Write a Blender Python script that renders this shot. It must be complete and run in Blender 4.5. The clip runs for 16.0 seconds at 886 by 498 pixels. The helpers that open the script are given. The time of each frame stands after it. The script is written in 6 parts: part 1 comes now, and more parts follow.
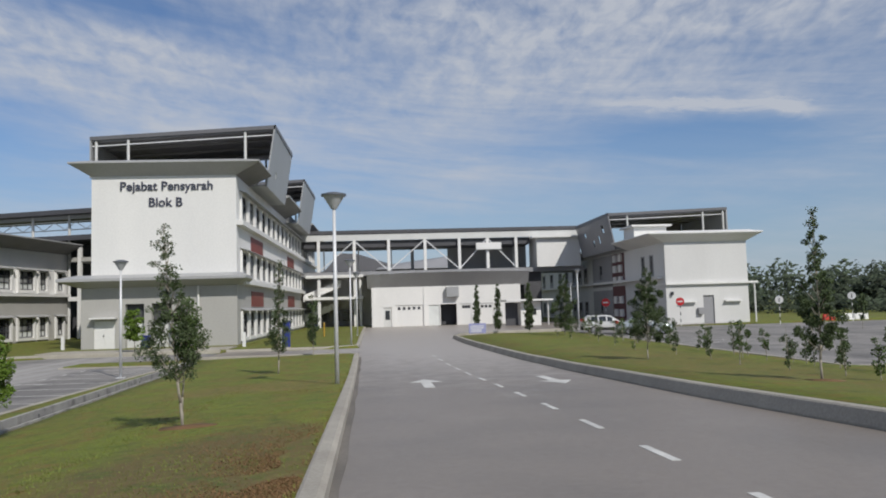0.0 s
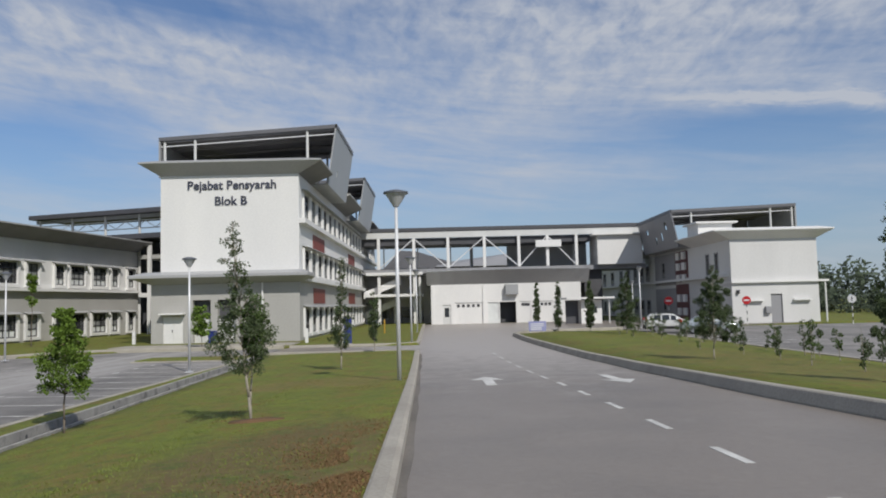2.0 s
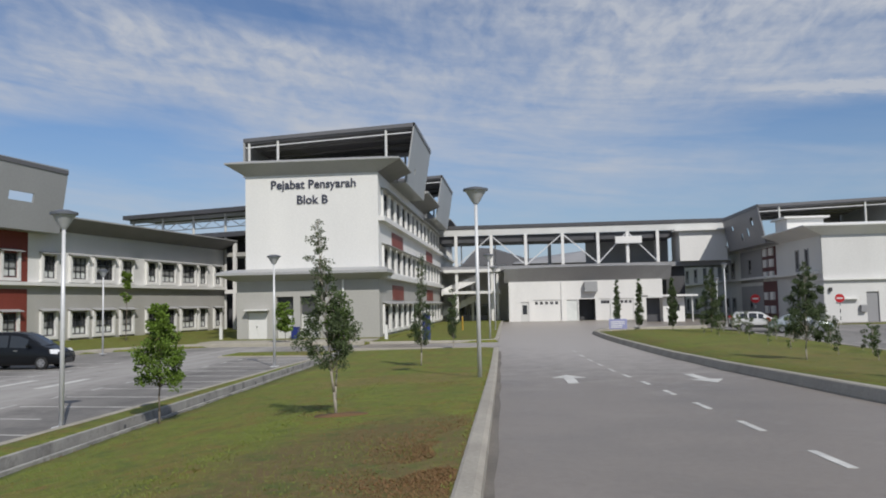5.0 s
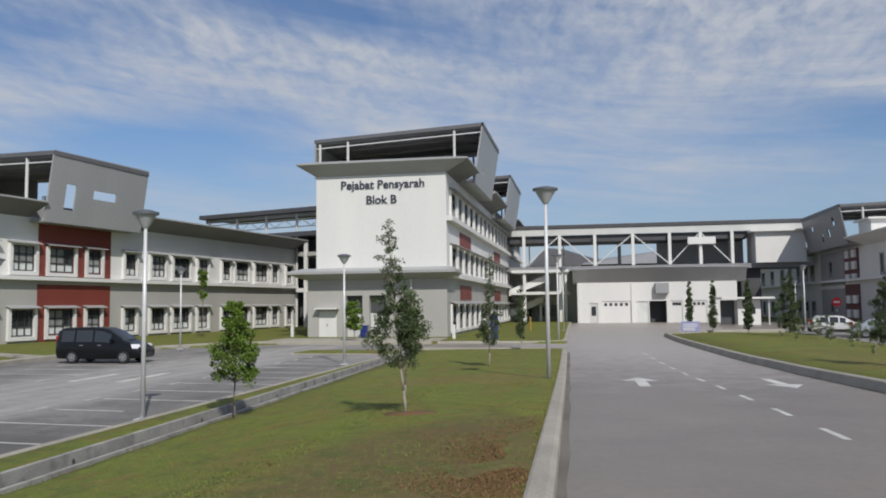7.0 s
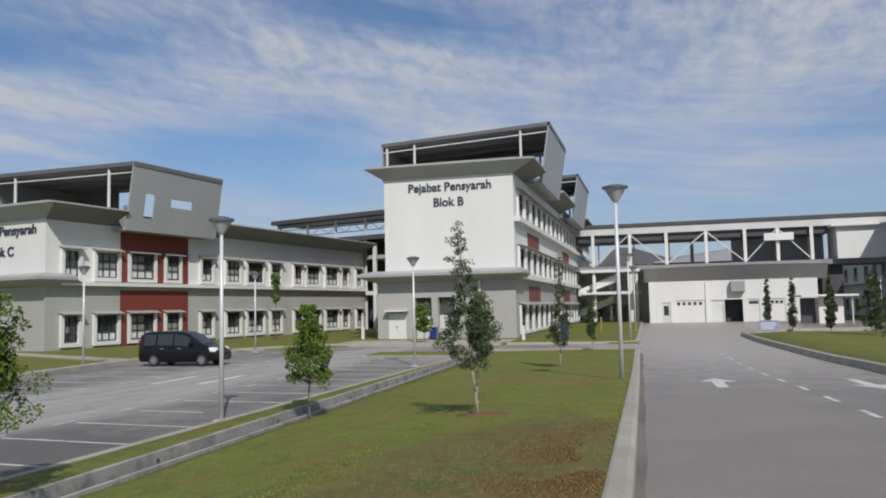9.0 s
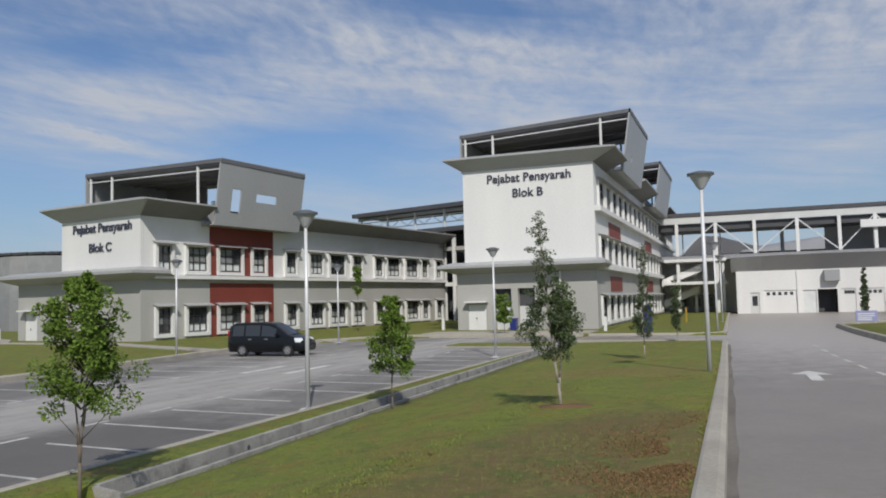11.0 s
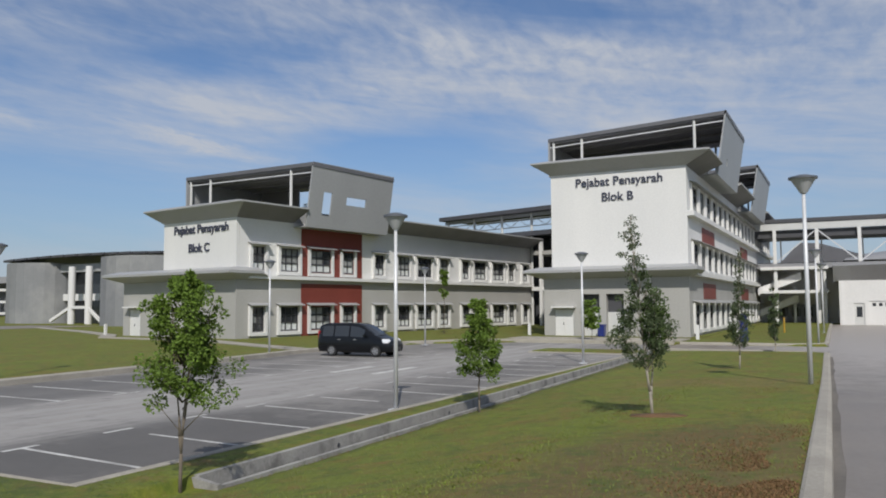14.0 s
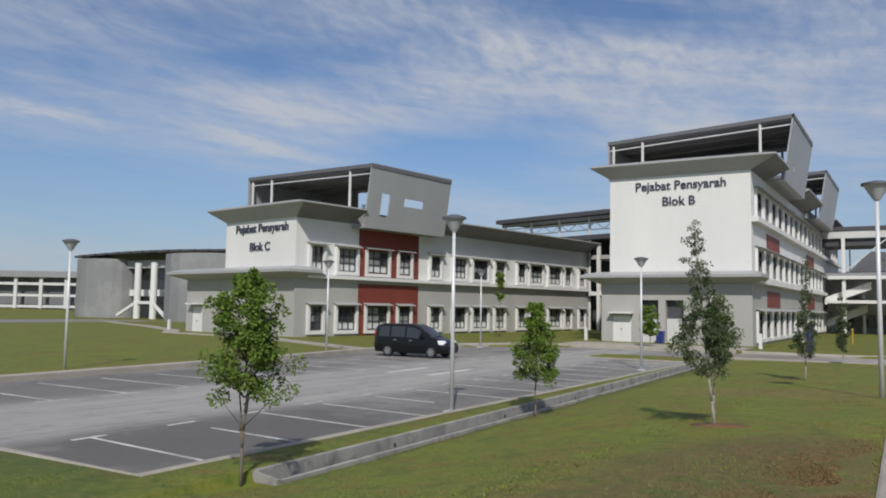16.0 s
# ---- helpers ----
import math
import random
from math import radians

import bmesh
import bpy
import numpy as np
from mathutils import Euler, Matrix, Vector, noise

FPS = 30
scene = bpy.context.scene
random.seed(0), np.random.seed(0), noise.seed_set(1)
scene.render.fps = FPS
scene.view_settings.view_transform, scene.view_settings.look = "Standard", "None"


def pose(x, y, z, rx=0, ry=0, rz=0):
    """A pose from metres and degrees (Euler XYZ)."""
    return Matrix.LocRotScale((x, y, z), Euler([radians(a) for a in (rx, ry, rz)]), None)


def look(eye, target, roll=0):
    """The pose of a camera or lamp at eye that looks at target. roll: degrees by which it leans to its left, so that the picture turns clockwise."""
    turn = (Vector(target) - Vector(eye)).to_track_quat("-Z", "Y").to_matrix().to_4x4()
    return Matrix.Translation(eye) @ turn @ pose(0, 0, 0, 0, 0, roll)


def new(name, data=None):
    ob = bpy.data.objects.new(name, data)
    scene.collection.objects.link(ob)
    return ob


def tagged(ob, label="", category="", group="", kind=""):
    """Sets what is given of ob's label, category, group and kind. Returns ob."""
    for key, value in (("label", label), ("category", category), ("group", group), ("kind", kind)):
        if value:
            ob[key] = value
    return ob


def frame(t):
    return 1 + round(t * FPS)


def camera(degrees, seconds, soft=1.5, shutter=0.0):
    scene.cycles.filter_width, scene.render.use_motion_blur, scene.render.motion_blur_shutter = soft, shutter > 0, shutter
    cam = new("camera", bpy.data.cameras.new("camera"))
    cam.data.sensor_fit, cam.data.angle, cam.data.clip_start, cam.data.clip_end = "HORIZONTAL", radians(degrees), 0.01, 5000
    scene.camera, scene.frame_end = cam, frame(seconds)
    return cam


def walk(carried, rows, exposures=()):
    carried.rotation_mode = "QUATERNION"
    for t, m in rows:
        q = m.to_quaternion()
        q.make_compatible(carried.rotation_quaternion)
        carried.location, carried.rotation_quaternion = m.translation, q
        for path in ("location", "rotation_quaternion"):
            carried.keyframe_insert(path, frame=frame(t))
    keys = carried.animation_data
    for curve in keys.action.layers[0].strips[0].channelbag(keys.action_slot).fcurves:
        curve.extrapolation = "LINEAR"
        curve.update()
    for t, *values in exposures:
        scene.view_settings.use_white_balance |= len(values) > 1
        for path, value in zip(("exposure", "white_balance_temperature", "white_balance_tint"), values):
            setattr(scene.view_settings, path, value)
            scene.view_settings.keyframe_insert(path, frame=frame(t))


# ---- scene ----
cam = camera(58.97, 16.0, soft=1.9)
EYE = (0.0, 0.0, 2.75)
# seconds, shift of the eye in metres, yaw, pitch, roll
PATH = [
    (0.0, 0.268, -0.029, 0.013, -4.33, 4.15, 1.66),
    (0.5, 0.241, -0.026, 0.013, -2.99, 4.15, 1.73),
    (1.0, 0.216, -0.022, 0.012, -1.99, 4.07, 1.62),
    (1.5, 0.192, -0.018, 0.012, -1.05, 4.13, 1.45),
    (2.0, 0.169, -0.015, 0.011, -0.06, 4.08, 1.38),
    (2.5, 0.149, -0.012, 0.010, 0.54, 4.19, 1.14),
    (3.0, 0.129, -0.009, 0.010, 1.76, 4.25, 1.40),
    (3.5, 0.110, -0.006, 0.009, 2.68, 4.17, 1.12),
    (4.0, 0.093, -0.003, 0.008, 3.89, 3.98, 1.20),
    (4.2, 0.087, -0.002, 0.008, 4.21, 4.16, 1.22),
    (6.3, 0.026, 0.007, 0.005, 7.91, 3.65, 1.13),
    (6.5, 0.021, 0.008, 0.004, 8.32, 3.87, 1.10),
    (7.0, 0.009, 0.009, 0.003, 10.44, 4.08, 0.62),
    (7.5, -0.003, 0.010, 0.002, 11.82, 4.37, 0.57),
    (8.0, -0.014, 0.011, 0.001, 13.45, 4.20, 1.26),
    (8.5, -0.025, 0.012, 0.000, 14.49, 4.27, 1.31),
    (9.0, -0.036, 0.012, -0.001, 15.42, 4.27, 1.24),
    (9.5, -0.046, 0.012, -0.002, 16.47, 4.51, 1.21),
    (10.0, -0.057, 0.012, -0.003, 18.23, 4.19, 1.30),
    (10.2, -0.061, 0.012, -0.004, 19.03, 4.01, 1.32),
    (12.3, -0.106, 0.007, -0.009, 23.55, 3.99, 0.91),
    (12.5, -0.111, 0.006, -0.009, 24.04, 4.05, 0.67),
    (13.0, -0.123, 0.004, -0.010, 24.98, 3.81, 0.57),
    (13.5, -0.135, 0.001, -0.012, 26.07, 3.84, 0.50),
    (14.0, -0.148, -0.002, -0.013, 27.43, 4.13, 0.34),
    (14.5, -0.162, -0.005, -0.014, 28.39, 4.30, 0.14),
    (15.0, -0.176, -0.009, -0.016, 29.37, 4.10, -0.22),
    (15.5, -0.191, -0.013, -0.017, 30.38, 4.04, -0.32),
    (16.0, -0.208, -0.018, -0.018, 31.44, 4.28, -0.89),
]
walk(cam, [(t, pose(EYE[0] + x, EYE[1] + y, EYE[2] + z, 90 + p, r, a)) for t, x, y, z, a, p, r in PATH])

# ---- light ----
SUN_AZ, SUN_EL = 151.0, 41.0        # degrees clockwise from +y, and above the horizon
SUN_FROM = Vector((math.sin(radians(SUN_AZ)) * math.cos(radians(SUN_EL)), math.cos(radians(SUN_AZ)) * math.cos(radians(SUN_EL)), math.sin(radians(SUN_EL))))
scene.view_settings.exposure = 0.0
sun = new("sun", bpy.data.lights.new("sun", "SUN"))
sun.data.energy, sun.data.angle, sun.data.color = 3.45, radians(0.6), (1.0, 0.96, 0.90)
sun.matrix_world = look(SUN_FROM * 100, (0, 0, 0))

world = bpy.data.worlds.new("sky")
scene.world = world
world.use_nodes = True
wt = world.node_tree
wt.nodes.clear()


def wn(kind, **inputs):
    n = wt.nodes.new(kind)
    for k, v in inputs.items():
        n.inputs[int(k[1:])].default_value = v
    return n


def wmath(op, a, b=None):
    n = wt.nodes.new("ShaderNodeMath")
    n.operation = op
    for i, v in enumerate((a, b)):
        if v is None:
            continue
        if isinstance(v, (int, float)):
            n.inputs[i].default_value = v
        else:
            wt.links.new(v, n.inputs[i])
    return n.outputs[0]


def wramp(value, stops):
    n = wt.nodes.new("ShaderNodeValToRGB")
    while len(n.color_ramp.elements) < len(stops):
        n.color_ramp.elements.new(0.5)
    for e, (p, c) in zip(n.color_ramp.elements, stops):
        e.position, e.color = p, (c, c, c, 1)
    wt.links.new(value, n.inputs[0])
    return n.outputs[0]


sky = wt.nodes.new("ShaderNodeTexSky")
sky.sky_type, sky.sun_disc = "NISHITA", False
sky.sun_elevation, sky.sun_rotation = radians(SUN_EL), radians(SUN_AZ)
sky.air_density, sky.dust_density, sky.ozone_density = 1.0, 0.3, 3.0
way = wn("ShaderNodeTexCoord").outputs["Generated"]
sep = wt.nodes.new("ShaderNodeSeparateXYZ")
wt.links.new(way, sep.inputs[0])
up = wmath("MAXIMUM", sep.outputs[2], 0.0)
lift = wmath("ADD", up, 0.20)
flat = wt.nodes.new("ShaderNodeCombineXYZ")
wt.links.new(wmath("DIVIDE", sep.outputs[0], lift), flat.inputs[0])
wt.links.new(wmath("DIVIDE", sep.outputs[1], lift), flat.inputs[1])


def cloud_noise(scale, detail, rough, dist, shift, stretch):
    m = wt.nodes.new("ShaderNodeMapping")
    m.inputs["Location"].default_value, m.inputs["Scale"].default_value = shift, stretch
    m.inputs["Rotation"].default_value = (0, 0, radians(-32))
    wt.links.new(flat.outputs[0], m.inputs[0])
    n = wt.nodes.new("ShaderNodeTexNoise")
    n.inputs["Scale"].default_value, n.inputs["Detail"].default_value = scale, detail
    n.inputs["Roughness"].default_value, n.inputs["Distortion"].default_value = rough, dist
    wt.links.new(m.outputs[0], n.inputs["Vector"])
    return n.outputs[0]


# where the cloud sheet is thick and where it opens: azimuth and elevation in degrees, their spreads, slope, amount
BANKS = [(-23, 15.8, 12, 2.6, -0.05, 0.24), (16, 18.5, 19, 3.2, 0.0, 0.21), (-6, 12.5, 12, 2.2, -0.1, 0.12), (-27, 18.6, 6, 1.0, -0.2, 0.12), (-44, 13.6, 9, 1.6, 0.0, 0.14), (-16, 18.2, 5, 1.2, -0.3, 0.10),
         (-30, 11.4, 6, 1.8, 0.0, -0.30), (-20, 20.8, 9, 1.4, -0.1, -0.30), (23, 11.3, 9, 1.3, -0.03, -0.28), (-46, 16.8, 6, 1.3, 0.0, -0.20), (-24, 12.8, 4, 1.4, -0.1, -0.10), (-55, 8.0, 18, 3.5, 0.0, -0.30), (-26, 8.5, 7, 1.6, 0.0, -0.12), (26, 5.5, 16, 2.6, 0.0, -0.22), (-4, 5.0, 12, 2.2, 0.0, -0.10), (-23, 14.0, 5, 1.3, -0.1, -0.12), (-34, 19.0, 6, 1.8, 0.0, -0.12)]
STROKES = [(23.5, 13.3, 6.5, 0.42, -0.13, 0.75), (29, 12.6, 2.2, 0.55, -0.40, 0.55), (-45, 11.3, 6.0, 0.50, -0.16, 0.70), (-59, 12.3, 5.0, 0.35, -0.10, 0.45)]
az = wmath("MULTIPLY", wmath("ARCTAN2", sep.outputs[0], sep.outputs[1]), 180 / math.pi)
el = wmath("MULTIPLY", wmath("ARCSINE", sep.outputs[2]), 180 / math.pi)


def bank(a, e, wa, we, slope, amount, az=az, el=el):
    da = wmath("DIVIDE", wmath("SUBTRACT", az, a), wa)
    de = wmath("DIVIDE", wmath("SUBTRACT", wmath("SUBTRACT", el, wmath("MULTIPLY", wmath("SUBTRACT", az, a), slope)), e), we)
    q = wmath("ADD", wmath("MULTIPLY", da, da), wmath("MULTIPLY", de, de))
    return wmath("MULTIPLY", wmath("EXPONENT", wmath("MULTIPLY", q, -1.0)), amount)


def streaks(sa, se, detail, rough, shift, dist=0.4, az=az, el=el):
    c = wt.nodes.new("ShaderNodeCombineXYZ")
    wt.links.new(wmath("MULTIPLY", az, sa), c.inputs[0])
    wt.links.new(wmath("ADD", wmath("MULTIPLY", el, se), wmath("MULTIPLY", az, se * 0.10)), c.inputs[1])
    c.inputs[2].default_value = shift
    n = wt.nodes.new("ShaderNodeTexNoise")
    n.inputs["Scale"].default_value, n.inputs["Detail"].default_value = 1.0, detail
    n.inputs["Roughness"].default_value, n.inputs["Distortion"].default_value = rough, dist
    wt.links.new(c.outputs[0], n.inputs["Vector"])
    return n.outputs[0]


drift = cloud_noise(0.95, 5, 0.55, 0.3, (3.76, 2.51, 0), (1.0, 0.8, 1))
base = wmath("ADD", wmath("MULTIPLY", drift, 0.45), wmath("MULTIPLY", streaks(0.045, 0.30, 6, 0.55, 3.3), 0.55))
for b in BANKS:
    base = wmath("ADD", base, bank(*b))
banks = wramp(base, [(0.28, 0.08), (0.67, 1.0)])
# small ripples high up, long soft streaks lower down
ripples = wramp(cloud_noise(13.0, 5, 0.55, 0.5, (0.06, 1.91, 0), (1.0, 0.55, 1)), [(0.34, 0.0), (0.64, 1.0)])
curd = wramp(cloud_noise(30.0, 4, 0.5, 0.3, (1.3, 0.4, 0), (1.0, 0.6, 1)), [(0.30, 0.0), (0.70, 1.0)])
fine = wmath("ADD", wmath("MULTIPLY", ripples, 0.62), wmath("MULTIPLY", curd, 0.38))
soft = wramp(streaks(0.10, 0.75, 7, 0.6, 8.1), [(0.30, 0.0), (0.72, 1.0)])
high = wramp(wmath("MULTIPLY", el, 1 / 40), [(0.30, 0.15), (0.48, 0.85)])
weave = wmath("ADD", wmath("MULTIPLY", fine, high), wmath("MULTIPLY", soft, wmath("SUBTRACT", 1.0, high)))
cover = wmath("MULTIPLY", banks, wmath("ADD", wmath("MULTIPLY", weave, 0.95), 0.24))
ragged = wmath("ADD", el, wmath("MULTIPLY", wmath("SUBTRACT", streaks(0.5, 1.6, 6, 0.65, 1.7, 0.8), 0.5), 1.6))
for b in STROKES:
    cover = wmath("ADD", cover, wmath("MULTIPLY", bank(*b, el=ragged), wmath("ADD", wmath("MULTIPLY", soft, 0.5), 0.5)))
cover = wmath("MINIMUM", cover, 0.92)
haze = wramp(up, [(0.0, 0.75), (0.22, 0.0)])
deep = wt.nodes.new("ShaderNodeMix")
deep.data_type, deep.blend_type = "RGBA", "MULTIPLY"
deep.inputs[0].default_value = 1.0
wt.links.new(sky.outputs[0], deep.inputs[6])
deep.inputs[7].default_value = (0.78, 0.90, 1.06, 1)
veil = wt.nodes.new("ShaderNodeMix")
veil.data_type = "RGBA"
wt.links.new(haze, veil.inputs[0])
wt.links.new(deep.outputs[2], veil.inputs[6])
veil.inputs[7].default_value = (3.3, 4.25, 5.5, 1)
tone = wt.nodes.new("ShaderNodeMix")
tone.data_type = "RGBA"
wt.links.new(cover, tone.inputs[0])
wt.links.new(veil.outputs[2], tone.inputs[6])
tone.inputs[7].default_value = (5.7, 6.05, 6.75, 1)
back = wt.nodes.new("ShaderNodeBackground")
back.inputs[1].default_value = 0.085
wt.links.new(tone.outputs[2], back.inputs[0])
wt.links.new(back.outputs[0], wt.nodes.new("ShaderNodeOutputWorld").inputs[0])


# ---- materials ----
def material(name, colour, rough=0.6, vary=0.12, scale=3.0, bump=0.0, bump_scale=40.0, metal=0.0, second=None, patch=0.6, coords="Object", streak=None, rnd=0.0, spec=0.5):
    """A painted or mineral surface: a base colour that drifts to a second one in patches, fine grain and relief."""
    m = bpy.data.materials.new(name)
    m.use_nodes = True
    t = m.node_tree
    b = t.nodes["Principled BSDF"]
    b.inputs["Roughness"].default_value, b.inputs["Metallic"].default_value = rough, metal
    b.inputs["Specular IOR Level"].default_value = spec
    c = t.nodes.new("ShaderNodeTexCoord").outputs[coords]
    if streak:
        mp = t.nodes.new("ShaderNodeMapping")
        mp.inputs["Scale"].default_value = streak
        t.links.new(c, mp.inputs[0])
        cs = mp.outputs[0]
    else:
        cs = c

    def tex(s, d, src):
        n = t.nodes.new("ShaderNodeTexNoise")
        n.inputs["Scale"].default_value, n.inputs["Detail"].default_value = s, d
        t.links.new(src, n.inputs["Vector"])
        return n.outputs[0]

    big, fine = tex(scale * 0.25, 4, cs), tex(scale * 6, 4, c)
    second = second or tuple(v * (1 - 2.2 * vary) for v in colour)
    ramp = t.nodes.new("ShaderNodeValToRGB")
    ramp.color_ramp.elements[0].position, ramp.color_ramp.elements[1].position = 0.5 - patch / 2.4, 0.5 + patch / 2.4
    ramp.color_ramp.elements[0].color, ramp.color_ramp.elements[1].color = (*second, 1), (*colour, 1)
    t.links.new(big, ramp.inputs[0])
    mix = t.nodes.new("ShaderNodeMix")
    mix.data_type, mix.blend_type = "RGBA", "MULTIPLY"
    mix.inputs[0].default_value = min(1.0, vary * 4)
    grain = t.nodes.new("ShaderNodeMapRange")
    grain.inputs[1].default_value, grain.inputs[2].default_value, grain.inputs[3].default_value, grain.inputs[4].default_value = 0.25, 0.75, 0.72, 1.2
    t.links.new(fine, grain.inputs[0])
    t.links.new(ramp.outputs[0], mix.inputs[6])
    t.links.new(grain.outputs[0], mix.inputs[7])
    out = mix.outputs[2]
    if rnd:
        info = t.nodes.new("ShaderNodeObjectInfo") if rnd > 0 else t.nodes.new("ShaderNodeNewGeometry")
        hue = t.nodes.new("ShaderNodeMapRange")
        hue.inputs[3].default_value, hue.inputs[4].default_value = 1 - abs(rnd), 1 + abs(rnd)
        t.links.new(info.outputs["Random" if rnd > 0 else "Random Per Island"], hue.inputs[0])
        mul = t.nodes.new("ShaderNodeMix")
        mul.data_type, mul.blend_type = "RGBA", "MULTIPLY"
        mul.inputs[0].default_value = 1
        t.links.new(out, mul.inputs[6])
        t.links.new(hue.outputs[0], mul.inputs[7])
        out = mul.outputs[2]
    t.links.new(out, b.inputs["Base Color"])
    if bump:
        bp = t.nodes.new("ShaderNodeBump")
        bp.inputs["Strength"].default_value, bp.inputs["Distance"].default_value = bump, 0.02
        t.links.new(tex(bump_scale, 3, c), bp.inputs["Height"])
        t.links.new(bp.outputs[0], b.inputs["Normal"])
    return m


WHITE = material("white_paint", (0.73, 0.72, 0.695), 0.6, 0.05, 1.2, 0.1, 60, second=(0.65, 0.645, 0.63), streak=(1, 1, 0.25))
GREY = material("grey_paint", (0.41, 0.40, 0.375), 0.65, 0.06, 1.2, 0.1, 60, streak=(1, 1, 0.3))
SLATE = material("slate_paint", (0.27, 0.27, 0.28), 0.6, 0.06, 1.2, 0.1, 60, streak=(1, 1, 0.3))
EAVE = material("grey_metal_fascia", (0.38, 0.38, 0.38), 0.45, 0.06, 0.8, streak=(1, 1, 0.4))
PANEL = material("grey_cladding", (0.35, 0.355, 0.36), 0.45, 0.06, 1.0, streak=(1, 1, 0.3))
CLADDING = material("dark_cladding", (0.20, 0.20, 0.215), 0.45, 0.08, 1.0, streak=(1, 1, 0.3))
ROOFING = material("dark_roof_sheet", (0.13, 0.13, 0.14), 0.5, 0.08, 1.0)
# soffit grey darkened to hold the shade under eaves and shelter roofs
SOFFIT = material("shade_darkened_soffit", (0.195, 0.19, 0.20), 0.6, 0.1, 2.0)
# near-black for dark roofs, and for unlit depths painted as solid panels
DARK = material("dark_roof_and_shade", (0.075, 0.075, 0.082), 0.6, 0.1, 2.0)
RED = material("brick_red_paint", (0.205, 0.045, 0.032), 0.6, 0.08, 1.5, streak=(1, 1, 0.4))
STEEL = material("painted_steel", (0.62, 0.62, 0.60), 0.4, 0.06, 2.0)
GALV = material("galvanised_steel", (0.68, 0.685, 0.69), 0.42, 0.08, 4.0, metal=0.15)
FRAME = material("dark_sash", (0.05, 0.05, 0.055), 0.4, 0.1, 5.0)
BLIND = material("pale_blind_and_reflection", (0.72, 0.74, 0.72), 0.6, 0.1, 3.0)
CURTAIN = material("grey_curtain", (0.34, 0.35, 0.34), 0.8, 0.25, 5.0)
LETTER = material("sign_letters", (0.05, 0.055, 0.085), 0.5, 0.08, 5.0)
ASPHALT = material("asphalt", (0.264, 0.224, 0.188), 0.44, 0.12, 1.4, 0.25, 90, second=(0.178, 0.157, 0.135))
LOT = material("worn_lot_asphalt", (0.290, 0.272, 0.252), 0.85, 0.16, 0.9, 0.5, 80, second=(0.165, 0.157, 0.148), patch=0.5, streak=(1.6, 0.35, 1))
MARKING = material("road_paint", (0.68, 0.67, 0.63), 0.7, 0.16, 6.0, second=(0.42, 0.41, 0.39))
WORN = material("worn_bay_paint", (0.62, 0.61, 0.58), 0.75, 0.2, 5.0, second=(0.34, 0.33, 0.315), patch=0.4)
CONCRETE = material("kerb_concrete", (0.405, 0.374, 0.318), 0.85, 0.16, 3.5, 0.5, 50, second=(0.30, 0.275, 0.232), patch=0.6)
GRIME = material("gutter_grime", (0.125, 0.112, 0.098), 0.8, 0.2, 2.5, 0.4, 60, second=(0.20, 0.18, 0.155), patch=0.5)
GRASS = material("lawn", (0.156, 0.186, 0.013), 0.9, 0.20, 1.6, 0.7, 30, second=(0.112, 0.138, 0.013), patch=0.5)


def add_patches(m, colour, scale, low, high, strength):
    """Lets a second colour show in uneven patches of a given size."""
    t = m.node_tree
    b = t.nodes["Principled BSDF"]
    src = b.inputs["Base Color"].links[0].from_socket
    c = t.nodes.new("ShaderNodeTexCoord").outputs["Object"]
    n = t.nodes.new("ShaderNodeTexNoise")
    n.inputs["Scale"].default_value, n.inputs["Detail"].default_value, n.inputs["Roughness"].default_value = scale, 7, 0.62
    t.links.new(c, n.inputs["Vector"])
    r = t.nodes.new("ShaderNodeMapRange")
    r.inputs[1].default_value, r.inputs[2].default_value, r.inputs[4].default_value = low, high, strength
    t.links.new(n.outputs[0], r.inputs[0])
    x = t.nodes.new("ShaderNodeMix")
    x.data_type = "RGBA"
    x.inputs[7].default_value = (*colour, 1)
    t.links.new(r.outputs[0], x.inputs[0])
    t.links.new(src, x.inputs[6])
    t.links.new(x.outputs[2], b.inputs["Base Color"])


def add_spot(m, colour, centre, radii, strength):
    """A spot of uneven outline at one place: wear, lawn tones and painted road glare."""
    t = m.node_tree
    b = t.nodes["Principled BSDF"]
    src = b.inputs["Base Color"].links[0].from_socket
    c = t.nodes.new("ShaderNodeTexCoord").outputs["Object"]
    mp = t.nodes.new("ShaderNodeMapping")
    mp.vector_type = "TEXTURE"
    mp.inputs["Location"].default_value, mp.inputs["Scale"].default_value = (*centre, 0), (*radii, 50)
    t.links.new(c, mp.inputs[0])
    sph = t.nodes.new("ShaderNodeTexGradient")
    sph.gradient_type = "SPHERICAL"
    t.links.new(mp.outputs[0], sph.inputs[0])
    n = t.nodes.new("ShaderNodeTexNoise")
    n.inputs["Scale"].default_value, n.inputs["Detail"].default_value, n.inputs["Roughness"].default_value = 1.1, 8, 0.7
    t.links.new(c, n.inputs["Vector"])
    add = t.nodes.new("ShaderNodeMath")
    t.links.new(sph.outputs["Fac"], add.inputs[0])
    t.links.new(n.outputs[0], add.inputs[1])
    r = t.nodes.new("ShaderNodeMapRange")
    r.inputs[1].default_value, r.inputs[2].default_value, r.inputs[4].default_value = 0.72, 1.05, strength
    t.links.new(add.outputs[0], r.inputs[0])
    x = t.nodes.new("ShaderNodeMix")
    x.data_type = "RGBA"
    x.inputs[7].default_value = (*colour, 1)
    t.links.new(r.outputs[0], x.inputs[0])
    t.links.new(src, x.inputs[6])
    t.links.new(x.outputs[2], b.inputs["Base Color"])


